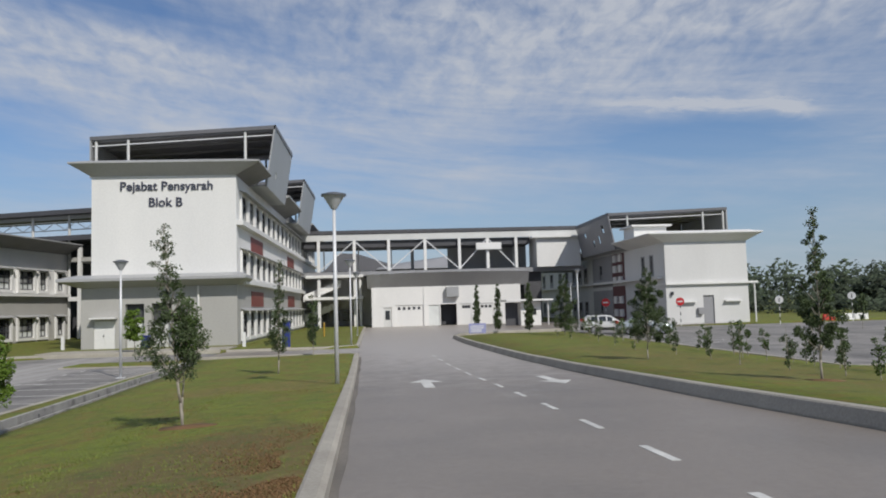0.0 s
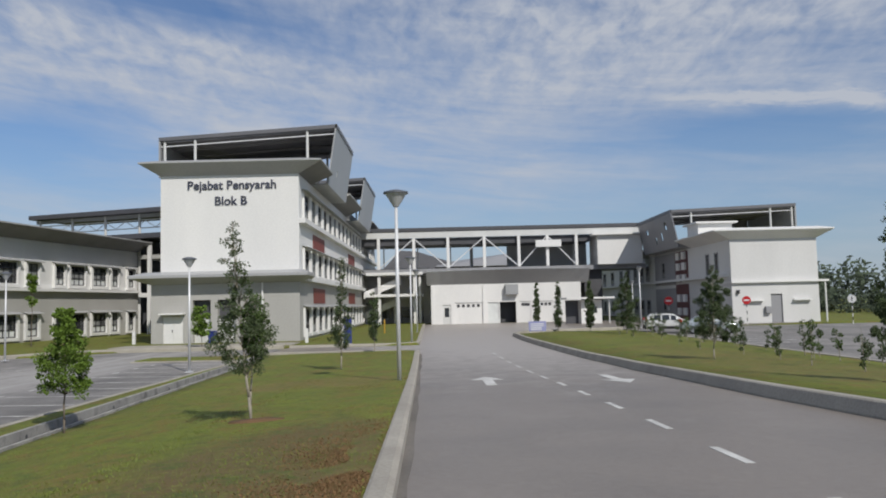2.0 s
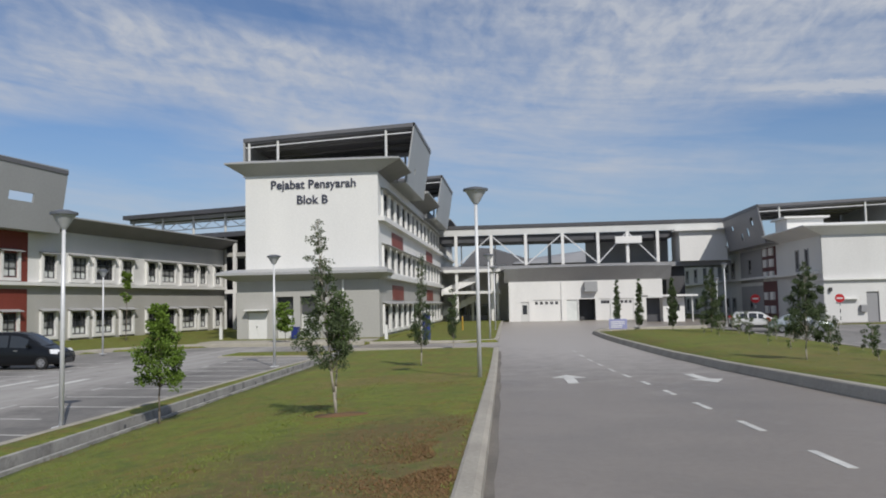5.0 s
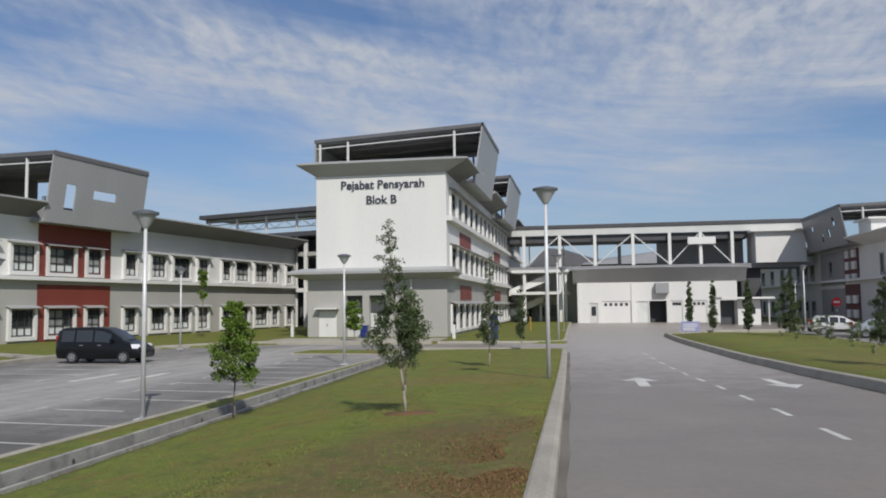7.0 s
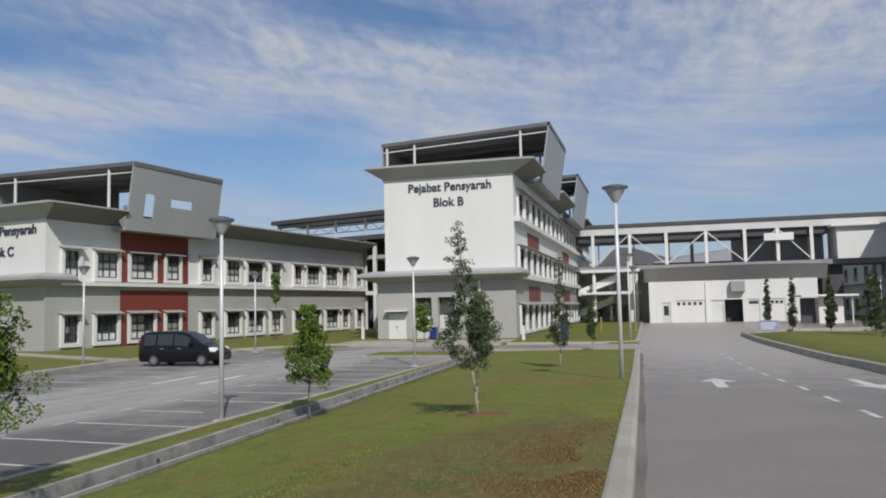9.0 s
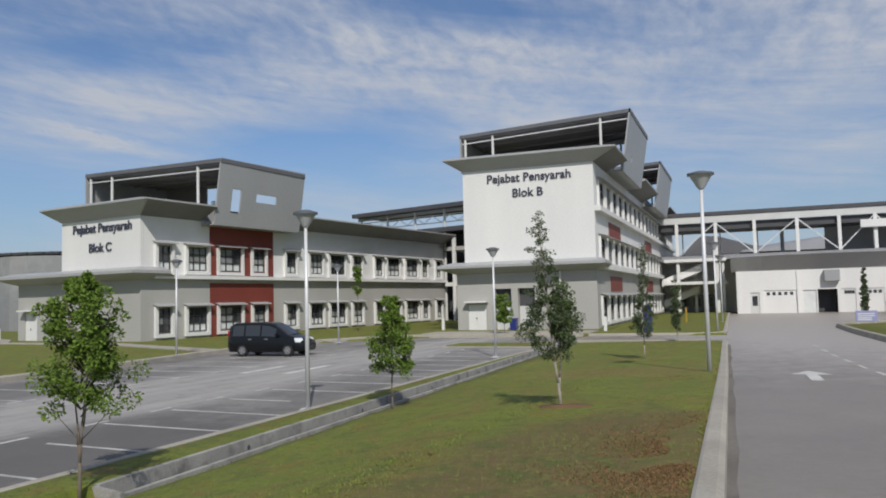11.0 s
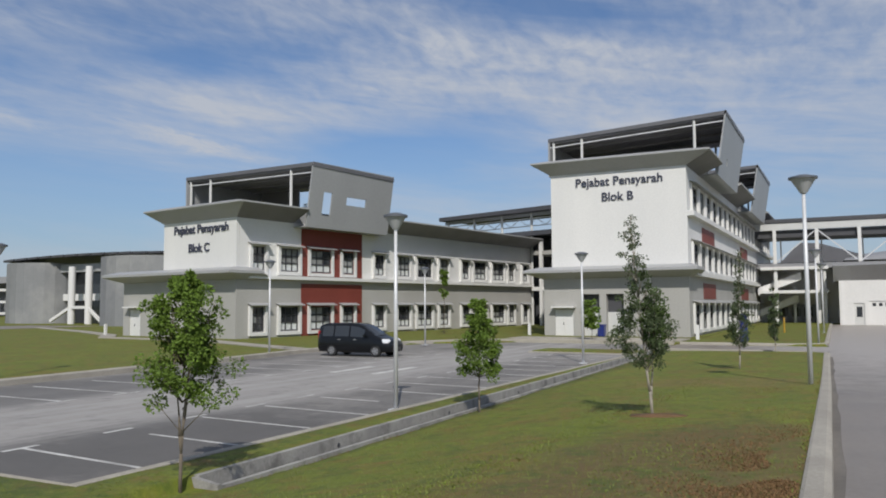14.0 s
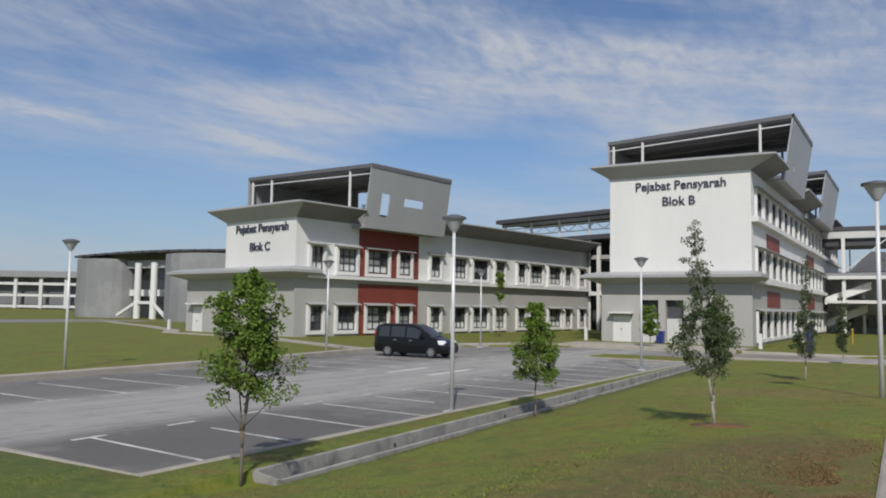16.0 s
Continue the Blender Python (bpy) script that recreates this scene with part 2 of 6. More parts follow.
def add_streaks(m, colour, centre, radii, strength):
    """Long worn wheel tracks that run along y inside an oval."""
    t = m.node_tree
    b = t.nodes["Principled BSDF"]
    src = b.inputs["Base Color"].links[0].from_socket
    c = t.nodes.new("ShaderNodeTexCoord").outputs["Object"]
    oval, band = t.nodes.new("ShaderNodeMapping"), t.nodes.new("ShaderNodeMapping")
    oval.vector_type = "TEXTURE"
    oval.inputs["Location"].default_value, oval.inputs["Scale"].default_value = (*centre, 0), (*radii, 50)
    band.inputs["Scale"].default_value = (1.5, 0.10, 1)
    sph = t.nodes.new("ShaderNodeTexGradient")
    sph.gradient_type = "SPHERICAL"
    n = t.nodes.new("ShaderNodeTexNoise")
    n.inputs["Scale"].default_value, n.inputs["Detail"].default_value, n.inputs["Roughness"].default_value = 0.9, 6, 0.6
    t.links.new(c, oval.inputs[0])
    t.links.new(c, band.inputs[0])
    t.links.new(oval.outputs[0], sph.inputs[0])
    t.links.new(band.outputs[0], n.inputs["Vector"])
    r, a = t.nodes.new("ShaderNodeMapRange"), t.nodes.new("ShaderNodeMapRange")
    r.inputs[1].default_value, r.inputs[2].default_value, r.inputs[4].default_value = 0.42, 0.62, strength
    a.inputs[1].default_value, a.inputs[2].default_value = 0.0, 0.35
    t.links.new(n.outputs[0], r.inputs[0])
    t.links.new(sph.outputs["Fac"], a.inputs[0])
    f = t.nodes.new("ShaderNodeMath")
    f.operation = "MULTIPLY"
    t.links.new(r.outputs[0], f.inputs[0])
    t.links.new(a.outputs[0], f.inputs[1])
    x = t.nodes.new("ShaderNodeMix")
    x.data_type = "RGBA"
    x.inputs[7].default_value = (*colour, 1)
    t.links.new(f.outputs[0], x.inputs[0])
    t.links.new(src, x.inputs[6])
    t.links.new(x.outputs[2], b.inputs["Base Color"])


add_patches(LOT, (0.085, 0.082, 0.078), 0.45, 0.50, 0.66, 0.58)
add_patches(LOT, (0.36, 0.34, 0.32), 0.30, 0.56, 0.72, 0.5)
add_patches(ASPHALT, (0.15, 0.134, 0.118), 0.35, 0.52, 0.75, 0.5)
add_patches(ASPHALT, (0.33, 0.295, 0.26), 0.18, 0.55, 0.75, 0.45)
# paler spot that paints the far road's grazing glare into the asphalt
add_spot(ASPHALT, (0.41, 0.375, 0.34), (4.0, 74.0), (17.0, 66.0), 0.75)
add_patches(GRASS, (0.150, 0.090, 0.024), 0.30, 0.50, 0.68, 0.65)
add_patches(GRASS, (0.185, 0.105, 0.026), 1.3, 0.49, 0.66, 0.75)
add_spot(GRASS, (0.122, 0.080, 0.030), (-1.9, 9.8), (3.8, 8.5), 0.85)
# darker green spot over the near left corner of the lawn
add_spot(GRASS, (0.075, 0.105, 0.012), (-15.0, 5.6), (10.0, 5.0), 0.9)
add_spot(GRASS, (0.200, 0.125, 0.045), (-4.0, 26.5), (5.5, 4.0), 0.6)
add_spot(GRASS, (0.165, 0.112, 0.040), (12.5, 30.0), (5.0, 26.0), 0.40)
add_patches(GRASS, (0.058, 0.092, 0.008), 2.2, 0.50, 0.64, 0.75)
add_patches(GRASS, (0.190, 0.215, 0.035), 4.2, 0.54, 0.70, 0.55)
add_patches(GRASS, (0.058, 0.082, 0.008), 8.0, 0.50, 0.68, 0.60)
add_patches(GRASS, (0.205, 0.200, 0.045), 11.0, 0.55, 0.72, 0.55)
add_patches(GRASS, (0.185, 0.105, 0.035), 5.0, 0.58, 0.72, 0.50)
add_spot(LOT, (0.36, 0.34, 0.32), (-18.3, 26.0), (6.0, 42.0), 0.6)
add_spot(LOT, (0.105, 0.100, 0.095), (-12.6, 11.5), (4.2, 9.0), 0.85)
add_spot(LOT, (0.115, 0.110, 0.105), (-12.8, 27.0), (3.4, 16.0), 0.3)
add_patches(LOT, (0.10, 0.096, 0.092), 1.3, 0.54, 0.66, 0.40)
add_streaks(LOT, (0.40, 0.385, 0.36), (-17.9, 20.0), (3.6, 60.0), 0.55)
add_spot(LOT, (0.135, 0.130, 0.125), (-23.6, 16.0), (4.0, 22.0), 0.7)
SOIL = material("bare_soil", (0.175, 0.092, 0.046), 0.95, 0.2, 6.0, 0.8, 40, second=(0.12, 0.075, 0.03))
BARK = material("pale_bark", (0.40, 0.36, 0.29), 0.9, 0.2, 14.0, 0.6, 60)
DARK_BARK = material("brown_bark", (0.20, 0.165, 0.125), 0.9, 0.2, 14.0, 0.6, 60)
LEAF = material("bright_leaves", (0.135, 0.215, 0.030), 0.65, 0.15, 3.0, rnd=-0.26, spec=0.3)
NEEDLE = material("dull_leaves", (0.088, 0.120, 0.054), 0.8, 0.12, 3.0, rnd=-0.22, spec=0.2)
SAPLING = material("mid_green_leaves", (0.085, 0.135, 0.035), 0.7, 0.15, 3.0, rnd=-0.24, spec=0.25)
WOODS = material("far_foliage", (0.062, 0.085, 0.048), 0.9, 0.2, 0.6, rnd=-0.4)
BLACK_CAR = material("black_car_paint", (0.007, 0.008, 0.010), 0.20, 0.05, 2.0, spec=0.35)
WHITE_CAR = material("pearl_car_paint", (0.58, 0.58, 0.57), 0.25, 0.03, 2.0)
SILVER_CAR = material("silver_car_paint", (0.42, 0.46, 0.48), 0.25, 0.04, 2.0, metal=0.4)
TYRE = material("tyre_rubber", (0.02, 0.02, 0.02), 0.8, 0.1, 8.0)
RIM = material("alloy_rim", (0.45, 0.45, 0.46), 0.3, 0.1, 6.0, metal=0.7)
LAMPGLASS = material("headlamp_glass", (0.75, 0.76, 0.78), 0.12, 0.04, 6.0)
TAIL = material("tail_lamp", (0.35, 0.02, 0.02), 0.2, 0.05, 6.0)
SIGN_RED = material("sign_red", (0.55, 0.02, 0.025), 0.45, 0.05, 5.0)
SIGN_BLUE = material("notice_blue", (0.30, 0.31, 0.52), 0.5, 0.06, 5.0)
BIN_BLUE = material("bin_blue", (0.02, 0.035, 0.20), 0.45, 0.08, 4.0)
YELLOW = material("hydrant_yellow", (0.45, 0.27, 0.03), 0.5, 0.08, 4.0)
PLASTIC_RED = material("barrier_red", (0.60, 0.05, 0.03), 0.5, 0.08, 4.0)
LEAFY = material("grass_blades", (0.165, 0.205, 0.028), 0.7, 0.1, 2.0, rnd=-0.25)
DRY = material("dry_grass_blades", (0.190, 0.105, 0.042), 0.8, 0.1, 2.0, rnd=-0.25)
HALLROOF = material("hall_roof_grey", (0.36, 0.36, 0.365), 0.5, 0.06, 0.8)
BOWL = material("lamp_bowl_grey", (0.44, 0.45, 0.46), 0.45, 0.06, 4.0)
LID = material("lamp_lid_dark", (0.11, 0.12, 0.14), 0.5, 0.06, 4.0)
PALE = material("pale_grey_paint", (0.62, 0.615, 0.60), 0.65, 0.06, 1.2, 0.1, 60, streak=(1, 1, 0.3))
# darker copy of the brick red, with the side's shade in its colour
SHADED_RED = material("shaded_red_paint", (0.105, 0.025, 0.030), 0.6, 0.08, 1.5)
DRAINC = material("drain_concrete", (0.40, 0.385, 0.35), 0.85, 0.14, 4.0, 0.5, 50, second=(0.26, 0.25, 0.235))
add_patches(DRAINC, (0.12, 0.115, 0.105), 1.7, 0.50, 0.66, 0.75)
GLASS = material("dark_window_glass", (0.030, 0.034, 0.038), 0.06, 0.05, 1.0, spec=0.8)


# ---- mesh helpers ----
class Geo:
    """Collects faces; at() maps its own axes into the thing's."""

    def __init__(self, place=None):
        self.v, self.f, self.place = [], [], place

    def add(self, verts, faces):
        n = len(self.v)
        self.v += [tuple(self.place(*p)) if self.place else tuple(p) for p in verts]
        self.f += [tuple(n + i for i in f) for f in faces]
        return self

    def box(self, x0, x1, y0, y1, z0, z1):
        return self.hexa([(x0, y0), (x1, y0), (x1, y1), (x0, y1)], z0, [(x0, y0), (x1, y0), (x1, y1), (x0, y1)], z1)

    def hexa(self, low, z0, high, z1):
        """A frustum between two quads, each with one height or a height a corner."""
        zs = [z0] * 4 if isinstance(z0, (int, float)) else z0
        zt = [z1] * 4 if isinstance(z1, (int, float)) else z1
        return self.add([(*p, z) for p, z in zip(low, zs)] + [(*p, z) for p, z in zip(high, zt)],
                        [(3, 2, 1, 0), (4, 5, 6, 7), (0, 1, 5, 4), (1, 2, 6, 5), (2, 3, 7, 6), (3, 0, 4, 7)])

    def tube(self, a, b, ra, rb=None, n=10):
        a, b = Vector(a), Vector(b)
        rb = ra if rb is None else rb
        d = (b - a).normalized()
        u = d.orthogonal().normalized()
        w = d.cross(u)
        ring = [[tuple(c + (u * math.cos(k * math.tau / n) + w * math.sin(k * math.tau / n)) * r) for k in range(n)] for c, r in ((a, ra), (b, rb))]
        return self.add(ring[0] + ring[1], [(k, (k + 1) % n, n + (k + 1) % n, n + k) for k in range(n)] + [tuple(range(n))[::-1], tuple(range(n, 2 * n))])

    def beam(self, a, b, w, h):
        """A bar of rectangular section between two points."""
        a, b = Vector(a), Vector(b)
        d = (b - a).normalized()
        s = d.cross(Vector((0, 0, 1)))
        s = s.normalized() if s.length > 1e-4 else Vector((1, 0, 0))
        u = s.cross(d)
        c = [tuple(e + s * (i * w / 2) + u * (j * h / 2)) for e in (a, b) for i, j in ((-1, -1), (1, -1), (1, 1), (-1, 1))]
        return self.add(c, [(3, 2, 1, 0), (4, 5, 6, 7), (0, 1, 5, 4), (1, 2, 6, 5), (2, 3, 7, 6), (3, 0, 4, 7)])

    def wall(self, axis, at, thick, a0, a1, z0, z1, holes=()):
        """An upright slab along y (axis 'x': faces at x=at and at+thick) or along x (axis 'y'), with openings cut through; one connected shell."""
        cut = [(max(h[0], a0), min(h[1], a1), max(h[2], z0), min(h[3], z1)) for h in holes]
        ps = sorted({round(v, 4) for v in [a0, a1] + [c for h in cut for c in h[:2]]})
        qs = sorted({round(v, 4) for v in [z0, z1] + [c for h in cut for c in h[2:]]})
        lo, hi = min(at, at + thick), max(at, at + thick)
        solid = lambda i, j: 0 <= i < len(ps) - 1 and 0 <= j < len(qs) - 1 and not any(h[0] < (ps[i] + ps[i + 1]) / 2 < h[1] and h[2] < (qs[j] + qs[j + 1]) / 2 < h[3] for h in cut)
        used, verts, faces = {}, [], []

        def corner(i, j, d):
            if (i, j, d) not in used:
                used[(i, j, d)] = len(verts)
                dd = hi if d else lo
                verts.append((dd, ps[i], qs[j]) if axis == "x" else (ps[i], dd, qs[j]))
            return used[(i, j, d)]

        for i in range(len(ps) - 1):
            for j in range(len(qs) - 1):
                if not solid(i, j):
                    continue
                for d in (0, 1):
                    faces.append((corner(i, j, d), corner(i + 1, j, d), corner(i + 1, j + 1, d), corner(i, j + 1, d)))
                for di, dj, p, q in ((-1, 0, (i, j), (i, j + 1)), (1, 0, (i + 1, j), (i + 1, j + 1)), (0, -1, (i, j), (i + 1, j)), (0, 1, (i, j + 1), (i + 1, j + 1))):
                    if not solid(i + di, j + dj):
                        faces.append((corner(*p, 0), corner(*q, 0), corner(*q, 1), corner(*p, 1)))
        return self.add(verts, faces)

    def prism(self, poly, x0, x1):
        """An outline in (y, z) drawn out along x."""
        n = len(poly)
        return self.add([(x0, *p) for p in poly] + [(x1, *p) for p in poly], [tuple(range(n))[::-1], tuple(range(n, 2 * n))] + [(i, (i + 1) % n, n + (i + 1) % n, n + i) for i in range(n)])


def mesh_of(name, geo, mat, smooth=False, bevel=0.0):
    me = bpy.data.meshes.new(name)
    me.from_pydata(geo.v, [], geo.f)
    bm = bmesh.new()
    bm.from_mesh(me)
    if 8 < len(bm.verts) < 3000:
        bmesh.ops.remove_doubles(bm, verts=bm.verts, dist=1e-4)
    bmesh.ops.recalc_face_normals(bm, faces=bm.faces)
    if bevel:
        bmesh.ops.bevel(bm, geom=[e for e in bm.edges if len(e.link_faces) == 2 and e.calc_face_angle() > 0.5], offset=bevel, segments=2, affect="EDGES", clamp_overlap=True)
    if smooth:
        for f in bm.faces:
            f.smooth = True
    bm.to_mesh(me)
    bm.free()
    me.materials.append(mat)
    return me


def part(name, geo, mat, parent=None, label="", smooth=False, bevel=0.0):
    """One mesh object, under a thing or a part where one is given."""
    ob = new(name, geo if isinstance(geo, bpy.types.Mesh) else mesh_of(name, geo, mat, smooth, bevel))
    if parent:
        ob.parent = parent
    if label:
        ob["label"] = label
    return ob


def thing(name, label, category, group="", kind="", at=None):
    ob = tagged(new(name), label, category, group, kind)
    ob.empty_display_size = 0.2
    if at:
        ob.matrix_basis = at
    return ob


def setting(name, geo, mat, label, category, smooth=False, bevel=0.0):
    return tagged(part(name, geo, mat, None, "", smooth, bevel), label, category, "", "structure")


def lerp(pts, v):
    """Piecewise linear through (v, value) pairs."""
    if v <= pts[0][0]:
        return pts[0][1]
    for (a, p), (b, q) in zip(pts, pts[1:]):
        if v <= b:
            return p + (q - p) * (v - a) / (b - a)
    return pts[-1][1]


# ---- ground, road, car parks ----
def road_z(y):
    """The road falls from behind the camera to the level of the car park."""
    return lerp([(-60, 1.42), (-15, 1.33), (0, 1.01), (30, 0.12), (38, -0.01), (44, 0.0)], y)


def left_kerb(y):
    return lerp([(-60, 1.1), (8, -0.335), (16, -0.503), (24, -0.671), (40, -1.05), (60, -1.5), (120, -2.4)], y)


def right_kerb(y):
    return lerp([(-60, 8.6), (0, 8.1), (11.5, 7.86), (14, 7.70), (16.1, 7.60), (19, 7.46), (23.5, 7.46), (30.6, 7.36), (36, 7.22), (42, 6.78), (50, 6.30), (58, 6.0), (67.8, 6.0), (120, 6.2)], y)


LOT_X0, LOT_X1, LOT_Y0, LOT_Y1 = -28.2, -10.75, 8.2, 54.0
DRAIN_Y0, DRAIN_Y1 = 9.45, 46.5


def drain_x(y):
    """The drain's car-park wall; the drain slants slowly towards the car park."""
    return -9.42 - 0.030 * (min(max(y, 9.0), 47.0) - 9.0)


def lot_left(y):
    return lerp([(8, -26.2), (15, -26.5), (22, -27.1), (30, -27.65), (36, -28.6), (42, -28.9), (48.5, -27.95), (53, -25.5), (54.2, -21.0)], y)


def ground_z(x, y):
    lk, rk, rz_ = left_kerb(y), right_kerb(y), road_z(y)
    if x > lk - 0.2 and x < rk + 0.2 or y > 68.4 + max(0.0, x - 6.2) * 0.53 and lk < x < 41:
        return rz_ - 0.10
    if x <= lk - 0.2:                                   # lawn between road and car park
        if y > 47.3 and y < 55.2 and x > -22:
            return -0.10
        if lot_left(y) < x < LOT_X1 - 0.02 and LOT_Y0 + 0.05 < y < LOT_Y1 - 0.05:
            return -0.10
        if x <= lot_left(y) and y < 60 or x < -28:
            return lerp([(-150, 1.2), (-118, 0.1)], x)
        low = lerp([(4, 0.35), (9.0, -0.12), (13, -0.14), (40, -0.08), (46, 0.02)], y)
        if DRAIN_Y0 + 0.1 < y < DRAIN_Y1 - 0.1 and drain_x(y) - 0.05 < x < drain_x(y) + 0.39:
            return -0.62
        if x <= drain_x(y) - 0.05:
            return lerp([(0, 0.3), (7.0, 0.06), (8, 0.05)], y)
        top = rz_ + 0.13
        return lerp([(drain_x(y) + 0.4, low), (-4.5, low + (top - low) * 0.74), (lk - 0.3, top)], x)
    if 17.7 < x < 62 and 27.9 < y < 78:
        return -0.10
    if x > 60:
        return 0.06
    return lerp([(rk + 0.3, rz_ + 0.27), (17.3, lerp([(10, 0.5), (30, 0.10), (60, 0.08)], y))], x)


rows = [-2500, -700, -200, -90, -50, -30, -20, -14, -10] + [-8 + 1.0 * k for k in range(16)] + [8.1, 8.3, 9, 9.35, 9.5, 9.65, 10.3] + [11 + k for k in range(35)] + [46.3, 46.5, 47.2, 47.4, 50, 53.9, 54.1, 55.1, 55.3, 56, 58, 60, 64, 70, 77.9, 78.1, 85, 100, 120, 150, 220, 500, 1200, 3000]
sheet = Geo()
cols_n = 0
for y in rows:
    lk, rk = left_kerb(y), right_kerb(y)
    cols = [-3000, -900, -400, -220, -120, -80, -60, -45, -36, -30, lot_left(y) - 0.25, lot_left(y) + 0.05, -20.4, -19.6, -16, -10.8, -10.7, drain_x(y) - 0.3, drain_x(y) - 0.08, drain_x(y) - 0.02, drain_x(y) + 0.36, drain_x(y) + 0.42, -8.8, -7.8, -7, -6, -5, -4, -3.2] + [lk - 1.0, lk - 0.3, lk - 0.1, 2.0, 4.5, rk + 0.1, rk + 0.3] + [10.5, 12, 13.5, 15, 16.4, 17.3, 17.65, 17.8, 24, 35, 50, 61.9, 62.1, 90, 150, 300, 700, 3000]
    for x in cols:
        z = ground_z(x, y)
        if abs(x) < 60 and -20 < y < 90:
            z += 0.03 * noise.noise((x * 0.5, y * 0.5, 3.1))
        sheet.v.append((x, y, z))
    cols_n = len(cols)
sheet.f = [(r * cols_n + c, r * cols_n + c + 1, (r + 1) * cols_n + c + 1, (r + 1) * cols_n + c) for r in range(len(rows) - 1) for c in range(cols_n - 1)]
setting("ground", sheet, GRASS, "mown lawn, green with dry brown patches", "lawn", smooth=True)

# the road, and the paved yard before the low hall
road_geo = Geo()
ys = [-60, -40, -25, -15, -10] + list(range(-8, 70, 2)) + [70, 76, 84, 100, 113]
for y in ys:
    a = left_kerb(y) - 0.06
    b = right_kerb(y) + 0.05 if y < 68 else lerp([(68, 6.2), (71, 14.0), (76, 17.5), (78, 40), (113, 40)], y)
    for k in range(9):
        road_geo.v.append((a + (b - a) * k / 8, y, road_z(y)))
road_geo.f = [(r * 9 + c, r * 9 + c + 1, (r + 1) * 9 + c + 1, (r + 1) * 9 + c) for r in range(len(ys) - 1) for c in range(8)]
gutter = Geo()
for y in list(range(-8, 46)):
    a, w = left_kerb(y) - 0.02, 0.13 + 0.05 * noise.noise((y * 0.4, 2.0, 5.5))
    gutter.v += [(a, y, road_z(y) + 0.005), (a + w, y, road_z(y) + 0.005)]
gutter.f = [(2 * k, 2 * k + 1, 2 * k + 3, 2 * k + 2) for k in range(53)]
setting("gutter", gutter, GRIME, "dark grime along the foot of the kerb", "road", smooth=True)
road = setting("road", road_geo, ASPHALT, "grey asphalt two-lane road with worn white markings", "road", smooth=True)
lot_geo = Geo()
lot_rows = [LOT_Y0, 16, 24, 28, 31, 33.5, 36, 39, 42, 45, 48.5, 51, 53, LOT_Y1]
for y in lot_rows:
    lot_geo.v += [(lot_left(y) - 0.02 + (LOT_X1 - lot_left(y) + 0.02) * k / 6, y, 0.0) for k in range(7)]
lot_geo.f = [(r * 7 + c, r * 7 + c + 1, (r + 1) * 7 + c + 1, (r + 1) * 7 + c) for r in range(len(lot_rows) - 1) for c in range(6)]
setting("car_park_floor", lot_geo, LOT, "weathered grey asphalt car park with patched dark bays", "car park")
setting("access_road", Geo().box(LOT_X1 + 0.01, -1.35, 47.4, 55.2, -0.3, -0.004), ASPHALT, "short grey asphalt road into the car park", "road")
setting("far_car_park_floor", Geo().box(17.7, 62, 28, 77.99, -0.3, -0.006), LOT, "grey asphalt car park beyond the planted verge", "car park")


def strip(parent, name, x0, x1, y0, y1, z, mat, turn=0.0):
    cx, cy = (x0 + x1) / 2, (y0 + y1) / 2
    c, s = math.cos(radians(turn)), math.sin(radians(turn))
    pts = [((x - cx) * c - (y - cy) * s + cx, (x - cx) * s + (y - cy) * c + cy) for x, y in ((x0, y0), (x1, y0), (x1, y1), (x0, y1))]
    zz = [z(p[1]) if callable(z) else z for p in pts]
    return part(name, Geo().hexa(pts, [v + 0.001 for v in zz], pts, [v + 0.006 for v in zz]), mat, parent)


for k in range(14):
    y = 0.53 + 3.32 * k
    x = lerp([(0, 4.05), (10.5, 3.93), (17, 3.84), (23.8, 3.70), (30, 3.50), (44, 3.0)], y)
    strip(road, "lane_dash", x - 0.065, x + 0.065, y - 0.66, y + 0.66, road_z, MARKING, lerp([(20, 0.3), (32, 2.5), (44, 5)], y))
for ax, ay, bend in ((1.62, 25.8, 1), (5.72, 25.8, -1)):
    g = Geo()
    up_ = 1 if bend > 0 else -1
    def flat_poly(pts, g=g, ax=ax, ay=ay):
        n = len(pts)
        p3 = [(ax + x, ay + y) for x, y in pts]
        g.add([(x, y, road_z(y) + 0.002) for x, y in p3] + [(x, y, road_z(y) + 0.007) for x, y in p3], [tuple(range(n, 2 * n))] + [(i, (i + 1) % n, n + (i + 1) % n, n + i) for i in range(n)])
    flat_poly([(-0.17, -1.9 * up_), (0.17, -1.9 * up_), (0.17, 0.6 * up_), (-0.17, 0.6 * up_)])
    flat_poly([(-0.56, 0.6 * up_), (0.56, 0.6 * up_), (0.0, 2.2 * up_)])
    part("lane_arrow", g, MARKING, road)

lot = bpy.data.objects["car_park_floor"]
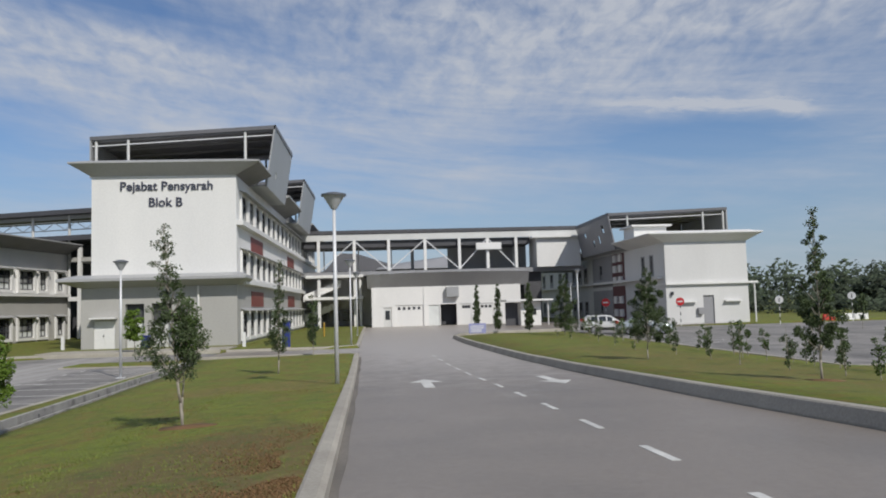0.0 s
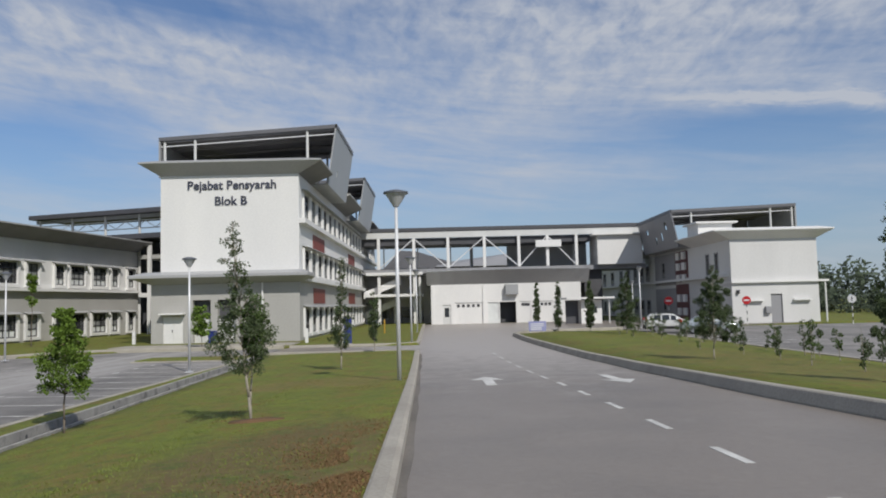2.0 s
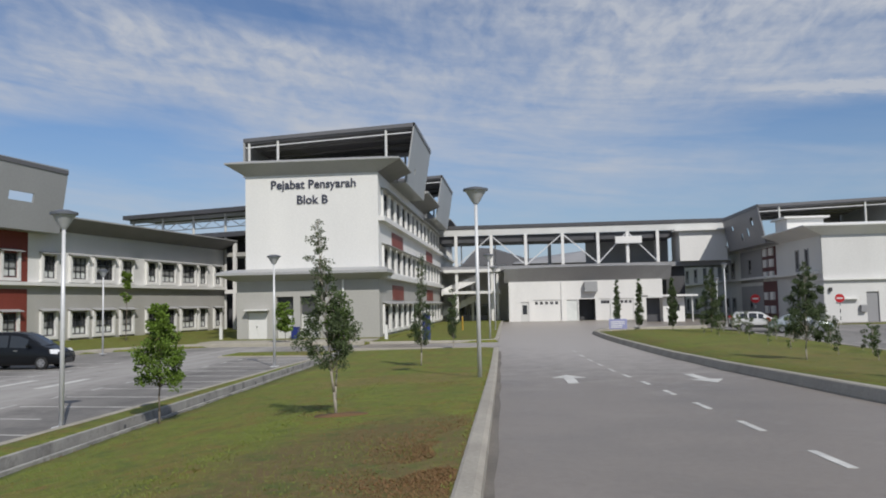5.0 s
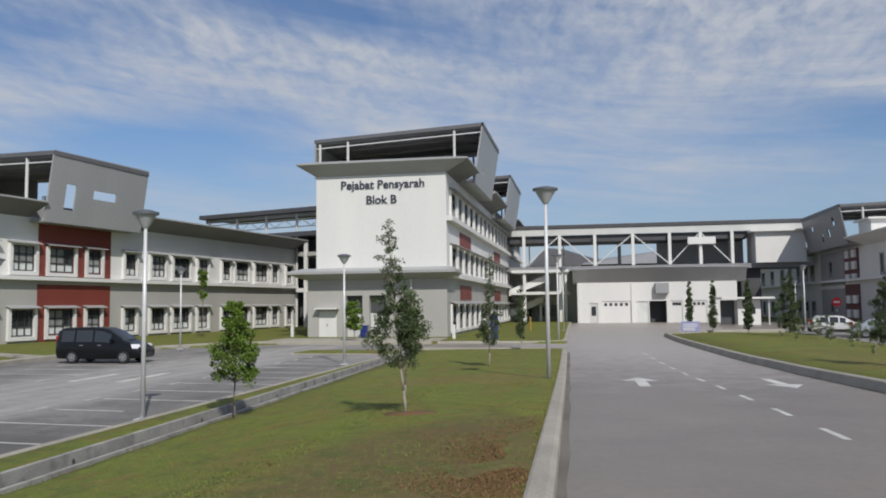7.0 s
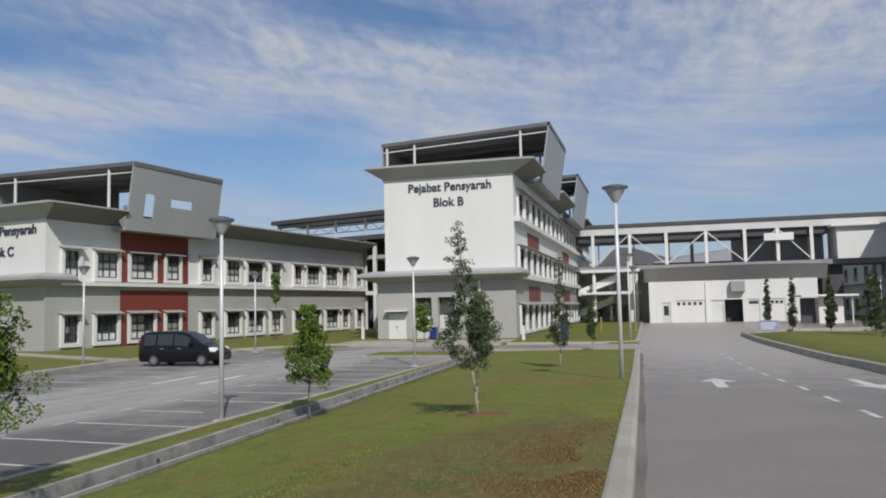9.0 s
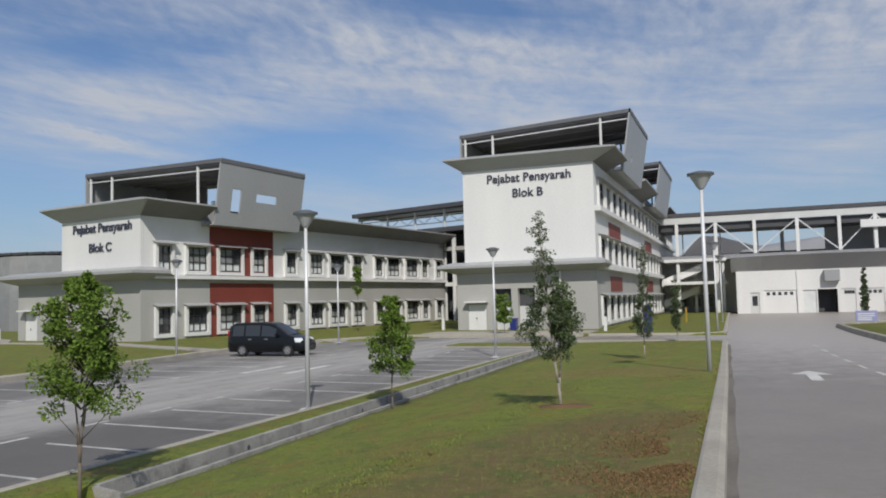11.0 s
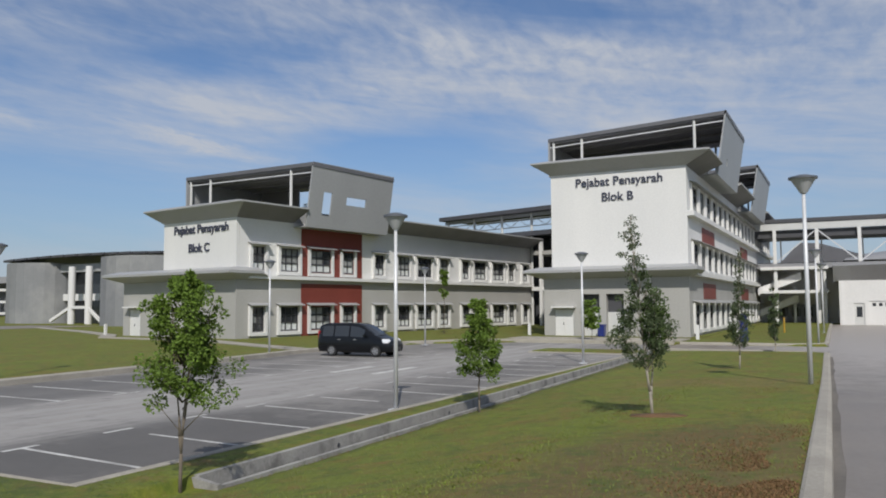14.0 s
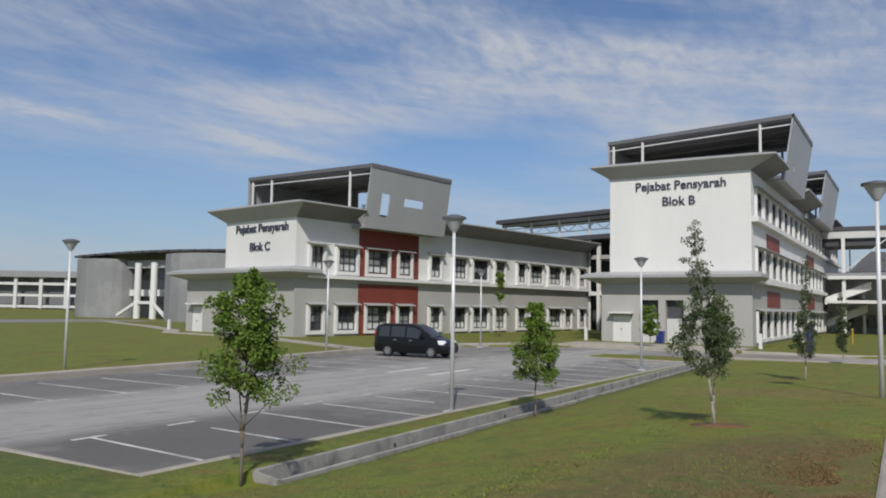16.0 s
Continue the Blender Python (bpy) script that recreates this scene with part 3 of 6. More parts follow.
for k in range(14):
    y = 9.85 + 2.39 * k
    start = (0.0, 0.9, 0.0, 0.0, 0.1, 0.0, 0.0)[k % 7]
    stop = (0.0, 0.25, 0.0, 0.0, 1.5, 0.0, 0.1)[k % 7]
    tick = lerp([(10, -14.66), (17, -14.95), (20, -15.05), (24, -14.9)], y)
    strip(lot, "bay_line", -14.62 + start, -10.8 - stop, y - 0.045 - 0.03 * (start - stop), y + 0.045 - 0.03 * (start - stop), 0.0, WORN, -5.0)
    strip(lot, "bay_tick", tick - 0.055, tick + 0.055, y - 0.25, y + 0.55, 0.0, WORN, 3)
    if k < 13:
        strip(lot, "bay_line", -25.6, -20.7, y + 0.85, y + 0.95, 0.0, WORN, -1.0)
        strip(lot, "bay_tick", -20.86, -20.76, y + 0.3, y + 1.3, 0.0, WORN)
for x, y0, y1 in ((-19.45, 27.0, 30.3), (-17.43, 27.0, 30.7)):
    strip(lot, "direction_line", x - 0.17, x + 0.17, y0, y1, 0.0, MARKING, 3)
far_lot = bpy.data.objects["far_car_park_floor"]
for k in range(4):
    strip(far_lot, "bay_line", 18.2, 22.8, 48 + 2.6 * k, 48.12 + 2.6 * k, -0.006, WORN)


def sweep(name, pts, section, mat, label, category, closed=False, joint=0.0):
    """A section (offset across, height) carried along a path; each point of the path is x, y, z."""
    g = Geo()
    n, k = len(pts), len(section)
    for i, p in enumerate(pts):
        a, b = Vector(pts[max(i - 1, 0)]), Vector(pts[min(i + 1, n - 1)])
        d = (b - a).normalized()
        s = Vector((d.y, -d.x, 0)).normalized()
        g.v += [tuple(Vector(p) + s * u + Vector((0, 0, h))) for u, h in section]
    g.f = [(i * k + j, i * k + (j + 1) % k, (i + 1) * k + (j + 1) % k, (i + 1) * k + j) for i in range(n - 1) for j in range(k)]
    g.f += [tuple(range(k))[::-1], tuple((n - 1) * k + j for j in range(k))]
    return setting(name, g, mat, label, category)


def arc(cx, cy, r, a0, a1, z, n=8):
    return [(cx + r * math.cos(radians(a0 + (a1 - a0) * k / n)), cy + r * math.sin(radians(a0 + (a1 - a0) * k / n)), z) for k in range(n + 1)]


KERB = [(-0.31, -0.2), (-0.31, 0.15), (-0.27, 0.165), (-0.10, 0.17), (-0.03, 0.13), (0.0, -0.2)]
sweep("kerb_left", [(left_kerb(y), y, road_z(y)) for y in [-50, -30, -15] + list(range(-8, 46, 2))] + arc(-2.66, 45.7, 1.5, 0, 90, 0.0) + [(-10.6, 47.3, 0)], KERB, CONCRETE, "weathered concrete kerb between road and lawn", "kerb")
sweep("kerb_corner", [(-10.6, 55.2, 0), (-4.0, 55.2, 0)] + arc(-4.0, 57.7, 2.5, -90, 0, 0.0) + [(-1.5, 60, 0), (-2.0, 90, 0), (-2.3, 112, 0)], KERB, CONCRETE, "concrete kerb round the lawn beside the office block", "kerb")
ISLE = [(0.0, -0.2), (0.0, 0.04), (0.09, 0.27), (0.13, 0.30), (0.33, 0.30), (0.35, 0.26), (0.35, -0.2)]
sweep("kerb_right", [(right_kerb(y), y, road_z(y)) for y in [-50, -30, -15, -8, 0, 6, 11, 14, 18, 22, 25, 28, 31, 34, 38, 42, 47, 52, 57, 62, 66]] + [(6.5, 68.3, 0), (7.4, 70.0, 0), (9.5, 71.5, 0), (13, 73.2, 0), (17.0, 74.2, 0)], ISLE, CONCRETE, "concrete kerb of the planted verge", "kerb")
sweep("verge_back_kerb", [(17.55, 74, 0), (17.55, 50, 0), (17.55, 36, 0), (17.5, 28, 0.02), (24, 27.9, 0.0), (60, 27.9, 0)], [(-0.15, -0.2), (-0.15, 0.12), (0.15, 0.12), (0.15, -0.2)], CONCRETE, "concrete kerb along the far car park", "kerb")
THIN = [(-0.08, -0.2), (-0.08, 0.06), (-0.05, 0.075), (0.09, 0.075), (0.12, 0.06), (0.12, -0.2)]
sweep("lot_edge", [(-10.67, 47, 0), (-10.67, 8.12, 0), (-14.9, 8.12, 0.0), (-28.2, 8.12, 0)], THIN, CONCRETE, "low concrete edging of the car park", "kerb")
sweep("lot_kerb", [(lot_left(y), y, 0) for y in (8.1, 16, 24, 28, 31, 33.5, 36, 39, 42, 45, 48.5, 51, 53)] + [(-22.5, 54.4, 0), (-19, 55.0, 0), (-11.0, 55.2, 0)], [(-0.36, -0.2), (-0.36, 0.22), (-0.30, 0.24), (-0.06, 0.24), (0.0, 0.20), (0.02, -0.2)], CONCRETE, "concrete kerb between car park and lawn", "kerb")
# open drain beside the car park, its wall holding the edging strip
drain_geo = Geo()
for y0, y1 in zip(range(0, 37, 4), range(4, 41, 4)):
    ya, yb = DRAIN_Y0 + y0, min(DRAIN_Y0 + y1, DRAIN_Y1)
    xa, xb = drain_x(ya), drain_x(yb)
    for o0, o1, z0, z1 in ((-0.12, 0.0, -0.7, 0.07), (0.36, 0.46, -0.7, -0.05), (0.0, 0.36, -0.72, -0.50)):
        drain_geo.hexa([(xa + o0, ya + 0.004), (xa + o1, ya + 0.004), (xb + o1, yb - 0.004), (xb + o0, yb - 0.004)], z0, [(xa + o0, ya + 0.004), (xa + o1, ya + 0.004), (xb + o1, yb - 0.004), (xb + o0, yb - 0.004)], z1)
drain_geo.hexa([(drain_x(9) - 0.14, DRAIN_Y0 - 0.09), (drain_x(9) + 0.46, DRAIN_Y0 - 0.09), (drain_x(9) + 0.46, DRAIN_Y0), (drain_x(9) - 0.14, DRAIN_Y0)], -0.7, [(drain_x(9) - 0.14, DRAIN_Y0 - 0.09), (drain_x(9) + 0.46, DRAIN_Y0 - 0.09), (drain_x(9) + 0.46, DRAIN_Y0), (drain_x(9) - 0.14, DRAIN_Y0)], [0.06, -0.02, -0.02, 0.06])
drain = setting("drain", drain_geo, DRAINC, "open concrete drain with weep holes beside the car park", "drain")
for k in range(8):
    y = 13.45 + 5.3 * k
    if y < DRAIN_Y1:
        # dark discs paint the unlit weep holes
        part("weep_hole", Geo().tube((drain_x(y) - 0.02, y, -0.10), (drain_x(y) + 0.008, y, -0.10), 0.05), DARK, drain)
setting("strip_kerb", Geo().hexa([(-16.9, 43.0), (-10.75, 42.7), (-10.75, 45.9), (-16.9, 46.0)], -0.2, [(-16.9, 43.0), (-10.75, 42.7), (-10.75, 45.9), (-16.9, 46.0)], 0.07), CONCRETE, "concrete kerb round a narrow grass strip", "kerb")
setting("grass_strip", Geo().hexa([(-16.7, 43.15), (-10.76, 42.85), (-10.76, 45.75), (-16.7, 45.85)], 0.0, [(-16.7, 43.15), (-10.76, 42.85), (-10.76, 45.75), (-16.7, 45.85)], 0.11), GRASS, "narrow grass strip at the end of the bays", "lawn")
setting("footpath", Geo().box(-24.6, -11.0, 58.2, 61.5, -0.2, 0.14), CONCRETE, "pale concrete footpath before the office block", "path")


# ---- office blocks ----
def written(name, text, size, mat, parent, place, label=""):
    """Raised letters; place maps the flat text (x, y, 0) into the parent."""
    cu = bpy.data.curves.new(name, "FONT")
    cu.body, cu.size, cu.extrude, cu.align_x, cu.offset = text, size, 0.05, "CENTER", 0.012 * size
    tmp = bpy.data.objects.new(name, cu)
    scene.collection.objects.link(tmp)
    me = bpy.data.meshes.new_from_object(tmp.evaluated_get(bpy.context.evaluated_depsgraph_get()))
    bpy.data.objects.remove(tmp)
    me.transform(place)
    me.materials.clear()
    me.materials.append(mat)
    ob = part(name, me, mat, parent, label)
    return ob


def office_block(label, origin, yaw, side, W, GW, L, floors, wins, reds, boxes, wall_top, eave_top, sign, doors, colours, slot=4.9, side_colours=None, deep=True):
    """Own axes: y along the long facade, which stands at x=0 and looks to +x; the gable looks to -y. side=-1 mirrors it."""
    low_paint, high_paint = colours
    root = thing("office_block", label, "building", at=pose(*origin, 0.0, 0, 0, yaw))
    place = lambda x, y, z: (x * side, y, z)
    G = lambda: Geo(place)
    bands = [5.1 + slot * k for k in range(floors - 1)]
    # long facade, storey by storey
    levels = [0.0] + bands + [wall_top]
    T = 0.3
    for k in range(floors):
        z0, z1 = levels[k], levels[k + 1]
        sill, head = (0.62, 2.70) if k == 0 else (levels[k] + 0.72, levels[k] + 2.76)
        holes = [(a, b, sill, head) for a, b in wins]
        part("facade_wall", G().wall("x", 0.0, -T, 0.302, L, z0, z1, holes), side_colours[k > 0] if side_colours else low_paint if k == 0 else high_paint, root, "painted facade wall")
        for i, (a, b) in enumerate(wins):
            s = part("window_surround", G().prism([(a - 0.30, sill - 0.34), (b + 0.27, sill - 0.34), (b + 0.27, head + 0.12), (b + 0.01, head + 0.12), (b + 0.01, sill - 0.06), (a - 0.02, sill - 0.06), (a - 0.02, head + 0.12), (a - 0.30, head + 0.12)], 0.003, 0.06 if not deep else 0.24 if floors == 2 else 0.18), WHITE if deep else SLATE, root, "white projecting window surround" if deep else "flat grey window surround")
            part("glass", G().box(-0.12, -0.09, a, b, sill, head), GLASS, s, "dark glass")
            n = 3 if b - a > 1.9 else 2
            w = (b - a - 0.09) / n
            rows = ((sill + 0.09, sill + 0.68), (sill + 0.78, sill + 1.32), (sill + 1.42, head - 0.09))
            g = G().wall("x", -0.08, 0.07, a, b, sill, head, [(a + 0.09 + w * q, a + w * (q + 1), z_, zz_) for q in range(n) for z_, zz_ in rows])
            part("sash_frame", g, FRAME, s, "dark window frame")
            if (i * 7 + k * 3) % 9 != 0:
                part("blind", G().box(-0.089, -0.083, a + 0.1, b - 0.1, sill + 0.06, sill + 0.70), BLIND, s, "pale panel behind the lower panes")
            # on the three-storey block these pale sheets paint the sky's reflection in the glass
            if (i * 5 + k) % 4 != 1:
                part("curtain", G().box(-0.089, -0.084, a + 0.1, b - 0.1 - (b - a) * (0.0 if i % 2 else 0.33), sill + 0.74, head - 0.06 - 0.5 * (i % 3 == 0)), CURTAIN if floors == 2 else BLIND, s, "upper-pane sheet, as curtain and as painted sky reflection")
            if deep:
                part("awning", G().hexa([(0.0, a - 0.42), (0.62, a - 0.42), (0.62, b + 0.36), (0.0, b + 0.36)], [head + 0.30, head + 0.12, head + 0.12, head + 0.30], [(0.0, a - 0.42), (0.62, a - 0.42), (0.62, b + 0.36), (0.0, b + 0.36)], [head + 0.37, head + 0.17, head + 0.17, head + 0.37]), EAVE, s, "thin sloping sun shade")
    for z in bands:
        part("sill_band", G().box(0.0, 0.55, -0.0 if z > 6 else 1.0, L, z + 0.0, z + (0.30 if floors == 2 else 0.42)), WHITE, root, "white projecting band between the storeys")
    for a, b, z0, z1 in reds:
        holes = [(p, q, (0.62 if z < 1 else z + 0.72) - 0.001, (2.70 if z < 1 else z + 2.76)) for z in levels[:-1] for p, q in wins if p > a and q < b and z <= z0 + 0.3 and z1 <= z + slot + 0.6]
        part("red_panel", G().wall("x", 0.004, 0.05, a, b, z0, z1, [h for h in holes if h[3] > z0 and h[2] < z1]), RED, root, "brick-red painted panel")
    # gable: low storey with its openings, tall upper wall
    ground_holes = [(a, b, 0.0, h) for kind, a, b, h in doors]
    part("ground_wall", G().wall("y", -0.0, 0.3, -GW, 0.0, 0.0, 5.2 if deep else 4.34, ground_holes), low_paint, root, "painted ground-storey wall")
    for kind, a, b, h in doors:
        if kind == "door":
            d = part("door", G().box(a, b, 0.10, 0.15, 0.0, h), WHITE, root, "white double door")
            part("door_leaf", G().box(a + 0.06, (a + b) / 2 - 0.01, 0.075, 0.10, 0.04, h - 0.06), WHITE, d)
            part("door_leaf", G().box((a + b) / 2 + 0.01, b - 0.06, 0.075, 0.10, 0.04, h - 0.06), WHITE, d)
            part("door_handle", G().box((a + b) / 2 - 0.12, (a + b) / 2 - 0.06, 0.03, 0.075, 1.0, 1.2), FRAME, d)
            part("door_hood", G().box(a - 0.15, b + 0.2, -0.7, -0.002, h + 0.18, h + 0.30), WHITE, root, "small flat hood over the door")
        elif kind == "recess":
            part("recess_door", G().box(a, b, 0.55, 0.62, 0.0, 2.1), STEEL, root, "pale metal door set back in a tall opening")
            part("louvre_panel", G().box(a, b, 0.55, 0.62, 2.1, h), DARK, root, "dark louvre over the door")
            part("recess_lining", G().box(a - 0.05, a, 0.302, 0.62, 0, h).box(b, b + 0.05, 0.302, 0.62, 0, h).box(a - 0.05, b + 0.05, 0.302, 0.62, h, h + 0.05), low_paint, root)
        else:
            part("door", G().box(a, b, 0.16, 0.20, 0.0, h), SLATE, root, "dark grey steel door")
    cz = 5.0 if deep else 4.35
    part("upper_wall", G().wall("y", -0.02, 0.3, -W, 0.0, cz + (1.0 if deep else 0.22), wall_top), WHITE, root, "blank white painted gable wall")
    for x0, x1, y0, y1, z0, z1 in ((-W, -W + 0.3, 0.3, L, 5.4, wall_top), (-GW, -GW + 0.3, 0.3, L, 0, 5.3), (-GW, 0, L, L + 0.3, 0, 5.3), (-W, 0, L, L + 0.3, 5.3, wall_top)):
        part("back_wall", G().box(x0, x1, y0, y1, z0, z1), low_paint, root)
    # near-black block paints the unlit rooms behind the facade
    part("floor_core", G().box(-W + 0.4, -0.8, 1.0, L - 0.1, 0.02, wall_top - 0.2), DARK, root, "near-black block painted as unlit interior")
    # canopy over the ground storey at the gable
    e, g_out = (1.45, 0.95) if deep else (0.35, 0.5)
    low = [(-GW - 0.02, -0.02), (0.04, -0.02), (0.04, 4.0), (-GW - 0.02, 4.0)]
    out = [(-GW - e, -e), (g_out, -e), (g_out, 2.2), (-GW - e, 6.0)]
    if deep:
        part("canopy", G().hexa(low, cz, out, cz + 0.52).hexa(out, cz + 0.52, out, cz + 0.74).hexa(out, cz + 0.74, [(-GW - 0.3, -0.3), (0.3, -0.3), (0.3, 2.0), (-GW - 0.3, 6.0)], cz + 1.05), EAVE, root, "flared grey canopy over the ground storey")
    else:
        part("canopy", G().hexa([(-GW - 1.0, -e), (0.1, -e), (0.1, 3.0), (-GW - 1.0, 3.0)], cz, [(-GW - 1.0, -e), (0.1, -e), (0.1, 3.0), (-GW - 1.0, 3.0)], cz + 0.22), WHITE, root, "thin white ledge between the storeys")
    # flared eaves, with an upstand
    o, so, of = 1.5, 2.1, 1.2
    runs, cur = [], -of
    for bx in boxes:
        runs.append((cur, bx[0] - 0.02))
        cur = bx[1] + 0.02
    runs.append((cur, L))
    for a, b in runs:
        a0 = -0.03 if a < 0 else a
        left_out = W + o
        part("flared_eave", G().hexa([(-W, a0), (0.0, a0), (0.0, b), (-W, b)], wall_top, [(-left_out, a), (so, a), (so, b), (-left_out, b)], eave_top - 0.12).hexa([(-left_out, a), (so, a), (so, b), (-left_out, b)], eave_top - 0.12, [(-left_out, a), (so, a), (so, b), (-left_out, b)], eave_top).hexa([(-left_out, a), (so, a), (so, b), (-left_out, b)], eave_top, [(-W - 0.2, a + (0.9 if a < 0 else 0)), (0.2, a + (0.9 if a < 0 else 0)), (0.2, b), (-W - 0.2, b)], eave_top + 0.25), EAVE, root, "deep flared grey metal eave")
    if deep:
        for a, b in runs:
            a0 = 0.0 if a < 0 else a
            lip = eave_top - 0.12
            # thin added sheet whose dark colour paints the shade under the side eave
            part("eave_soffit", G().hexa([(0.012, a0), (so - 0.06, a0 if a > 0 else a + 0.25), (so - 0.06, b), (0.012, b)], [wall_top - 0.03, lip - 0.05, lip - 0.05, wall_top - 0.03], [(0.012, a0), (so - 0.06, a0 if a > 0 else a + 0.25), (so - 0.06, b), (0.012, b)], [wall_top - 0.012, lip - 0.036, lip - 0.036, wall_top - 0.012]), SOFFIT, root, "ribbed soffit sheet with the long eave's shade painted in")
    for bx in boxes:
        part("roof_deck", G().box(-W - 0.1, -0.02, bx[0] - 0.02, bx[1] + 0.02, wall_top - 0.05, eave_top), EAVE, root)
    # roof shelters: slanted cheek panels, posts, a roof, a truss
    for y0, y1, x0, zb, zr_, zl, cut in boxes:
        top_o, bot_o = 2.5, 1.6
        sh = part("roof_shelter", G().hexa([(x0, y0), (top_o, y0), (top_o, y1), (x0, y1)], [zl - 0.35, zr_ - 0.35, zr_ - 0.45, zl - 0.45], [(x0, y0), (top_o, y0), (top_o, y1), (x0, y1)], [zl, zr_, zr_ - 0.1, zl - 0.1]), ROOFING, root, "dark sloping roof on posts above the eaves")
        cheek = G()
        def leaf(a, b, p, q, cheek=cheek):
            xa, xb = bot_o + (top_o - bot_o) * (p - zb) / (zr_ - zb), bot_o + (top_o - bot_o) * (q - zb) / (zr_ - zb)
            cheek.hexa([(xa - 0.14, a), (xa, a), (xa, b), (xa - 0.14, b)], p, [(xb - 0.14, a), (xb, a), (xb, b), (xb - 0.14, b)], q)
        zs_ = sorted({zb, zr_ + 0.02} | {v for c in cut for v in c[2:]})
        ys_ = sorted({y0, y1} | {v for c in cut for v in c[:2]})
        for a, b in zip(ys_, ys_[1:]):
            for p, q in zip(zs_, zs_[1:]):
                if not any(c[0] <= a and b <= c[1] and c[2] <= p and q <= c[3] for c in cut):
                    leaf(a, b, p, q)
        part("cheek_panel", cheek, PANEL, sh, "slanted grey metal panel with cut openings" if cut else "slanted grey metal panel")
        # added sheet; the shade below the shelter roof is in its colour
        part("ceiling", G().hexa([(x0 + 0.2, y0 + 0.15), (top_o - 0.25, y0 + 0.15), (top_o - 0.25, y1 - 0.1), (x0 + 0.2, y1 - 0.1)], [zl - 0.5, zr_ - 0.5, zr_ - 0.6, zl - 0.6], [(x0 + 0.2, y0 + 0.15), (top_o - 0.25, y0 + 0.15), (top_o - 0.25, y1 - 0.1), (x0 + 0.2, y1 - 0.1)], [zl - 0.36, zr_ - 0.36, zr_ - 0.46, zl - 0.46]), SOFFIT, sh, "ribbed underside sheet with its shade painted in")
        part("underside", G().box(0.002, bot_o - 0.15, y0, y1, zb, zb + 0.12), PANEL, sh, "grey soffit under the overhang")
        part("far_cheek", G().box(x0, x0 + 0.15, y0, y1, eave_top, zl - 0.36), PANEL, sh)
        span = top_o - x0
        for f in (0.03, 0.20, 0.83):
            part("post", G().tube((x0 + span * f, y0 + 0.25, eave_top), (x0 + span * f, y0 + 0.25, zl + (zr_ - zl) * f - 0.4), 0.13), STEEL, sh, "pale round steel post")
        part("post", G().tube((-0.3, y1 - 0.5, eave_top), (-0.3, y1 - 0.5, zr_ - 0.4), 0.12), STEEL, sh, "pale round steel post")
        part("front_beam", G().beam((x0, y0 + 0.3, zl - 0.85), (top_o - 0.2, y0 + 0.3, zr_ - 0.85), 0.10, 0.10), GALV, sh)
        tr = G()
        for j in range(14):
            xa, xb = x0 + span * (0.35 + j * 0.009), x0 + span * (0.35 + (j + 1) * 0.009)
            za, zb2 = eave_top + 1.6, eave_top + 2.3
            tr.beam((xa, y1 - 0.8, za if j % 2 else zb2), (xb, y1 - 0.8, zb2 if j % 2 else za), 0.06, 0.06)
        tr.beam((x0 + span * 0.35, y1 - 0.8, eave_top + 1.6), (x0 + span * 0.476, y1 - 0.8, eave_top + 1.6), 0.08, 0.08).beam((x0 + span * 0.35, y1 - 0.8, eave_top + 2.3), (x0 + span * 0.476, y1 - 0.8, eave_top + 2.3), 0.08, 0.08)
        if floors == 3:
            lattice = G()
            for j in range(28):
                xa, xb = x0 + span * (0.06 + j * 0.031), x0 + span * (0.06 + (j + 1) * 0.031)
                lattice.beam((xa, y0 + 0.9, eave_top + (0.55 if j % 2 else 0.85)), (xb, y0 + 0.9, eave_top + (0.85 if j % 2 else 0.55)), 0.06, 0.06)
            lattice.beam((x0 + span * 0.06, y0 + 0.9, eave_top + 0.85), (x0 + span * 0.93, y0 + 0.9, eave_top + 0.85), 0.08, 0.08)
            for f in (0.06, 0.28, 0.5, 0.72, 0.93):
                lattice.beam((x0 + span * f, y0 + 0.9, eave_top), (x0 + span * f, y0 + 0.9, eave_top + 0.85), 0.07, 0.07)
        if floors == 3:
            part("guard_lattice", lattice, STEEL, sh, "thin pale lattice along the deck")
        part("truss", tr, STEEL, sh, "light steel lattice")
        for f in (0.25, 0.5, 0.75):
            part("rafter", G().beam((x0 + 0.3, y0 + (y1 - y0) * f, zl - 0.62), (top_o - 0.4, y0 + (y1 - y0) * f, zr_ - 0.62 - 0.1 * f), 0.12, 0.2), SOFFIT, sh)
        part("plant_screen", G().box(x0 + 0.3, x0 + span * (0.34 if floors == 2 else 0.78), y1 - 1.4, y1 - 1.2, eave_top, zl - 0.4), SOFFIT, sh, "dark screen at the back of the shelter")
    if sign:
        for text, cx, z, size in sign:
            m = Matrix.Translation((cx * side, -0.06, z)) @ Matrix.Rotation(radians(90), 4, "X")
            written("sign_letters", text, size, LETTER, root, m, "dark raised letters")
    return root


WIN_C = [(1.60, 2.98), (4.72, 6.9), (8.3, 10.98), (12.5, 14.1), (17.1, 18.6), (20.7, 22.75), (24.0, 26.6), (28.0, 29.7), (32.3, 33.8), (34.8, 37.4), (38.8, 41.5), (42.5, 43.9), (46.0, 47.3)]
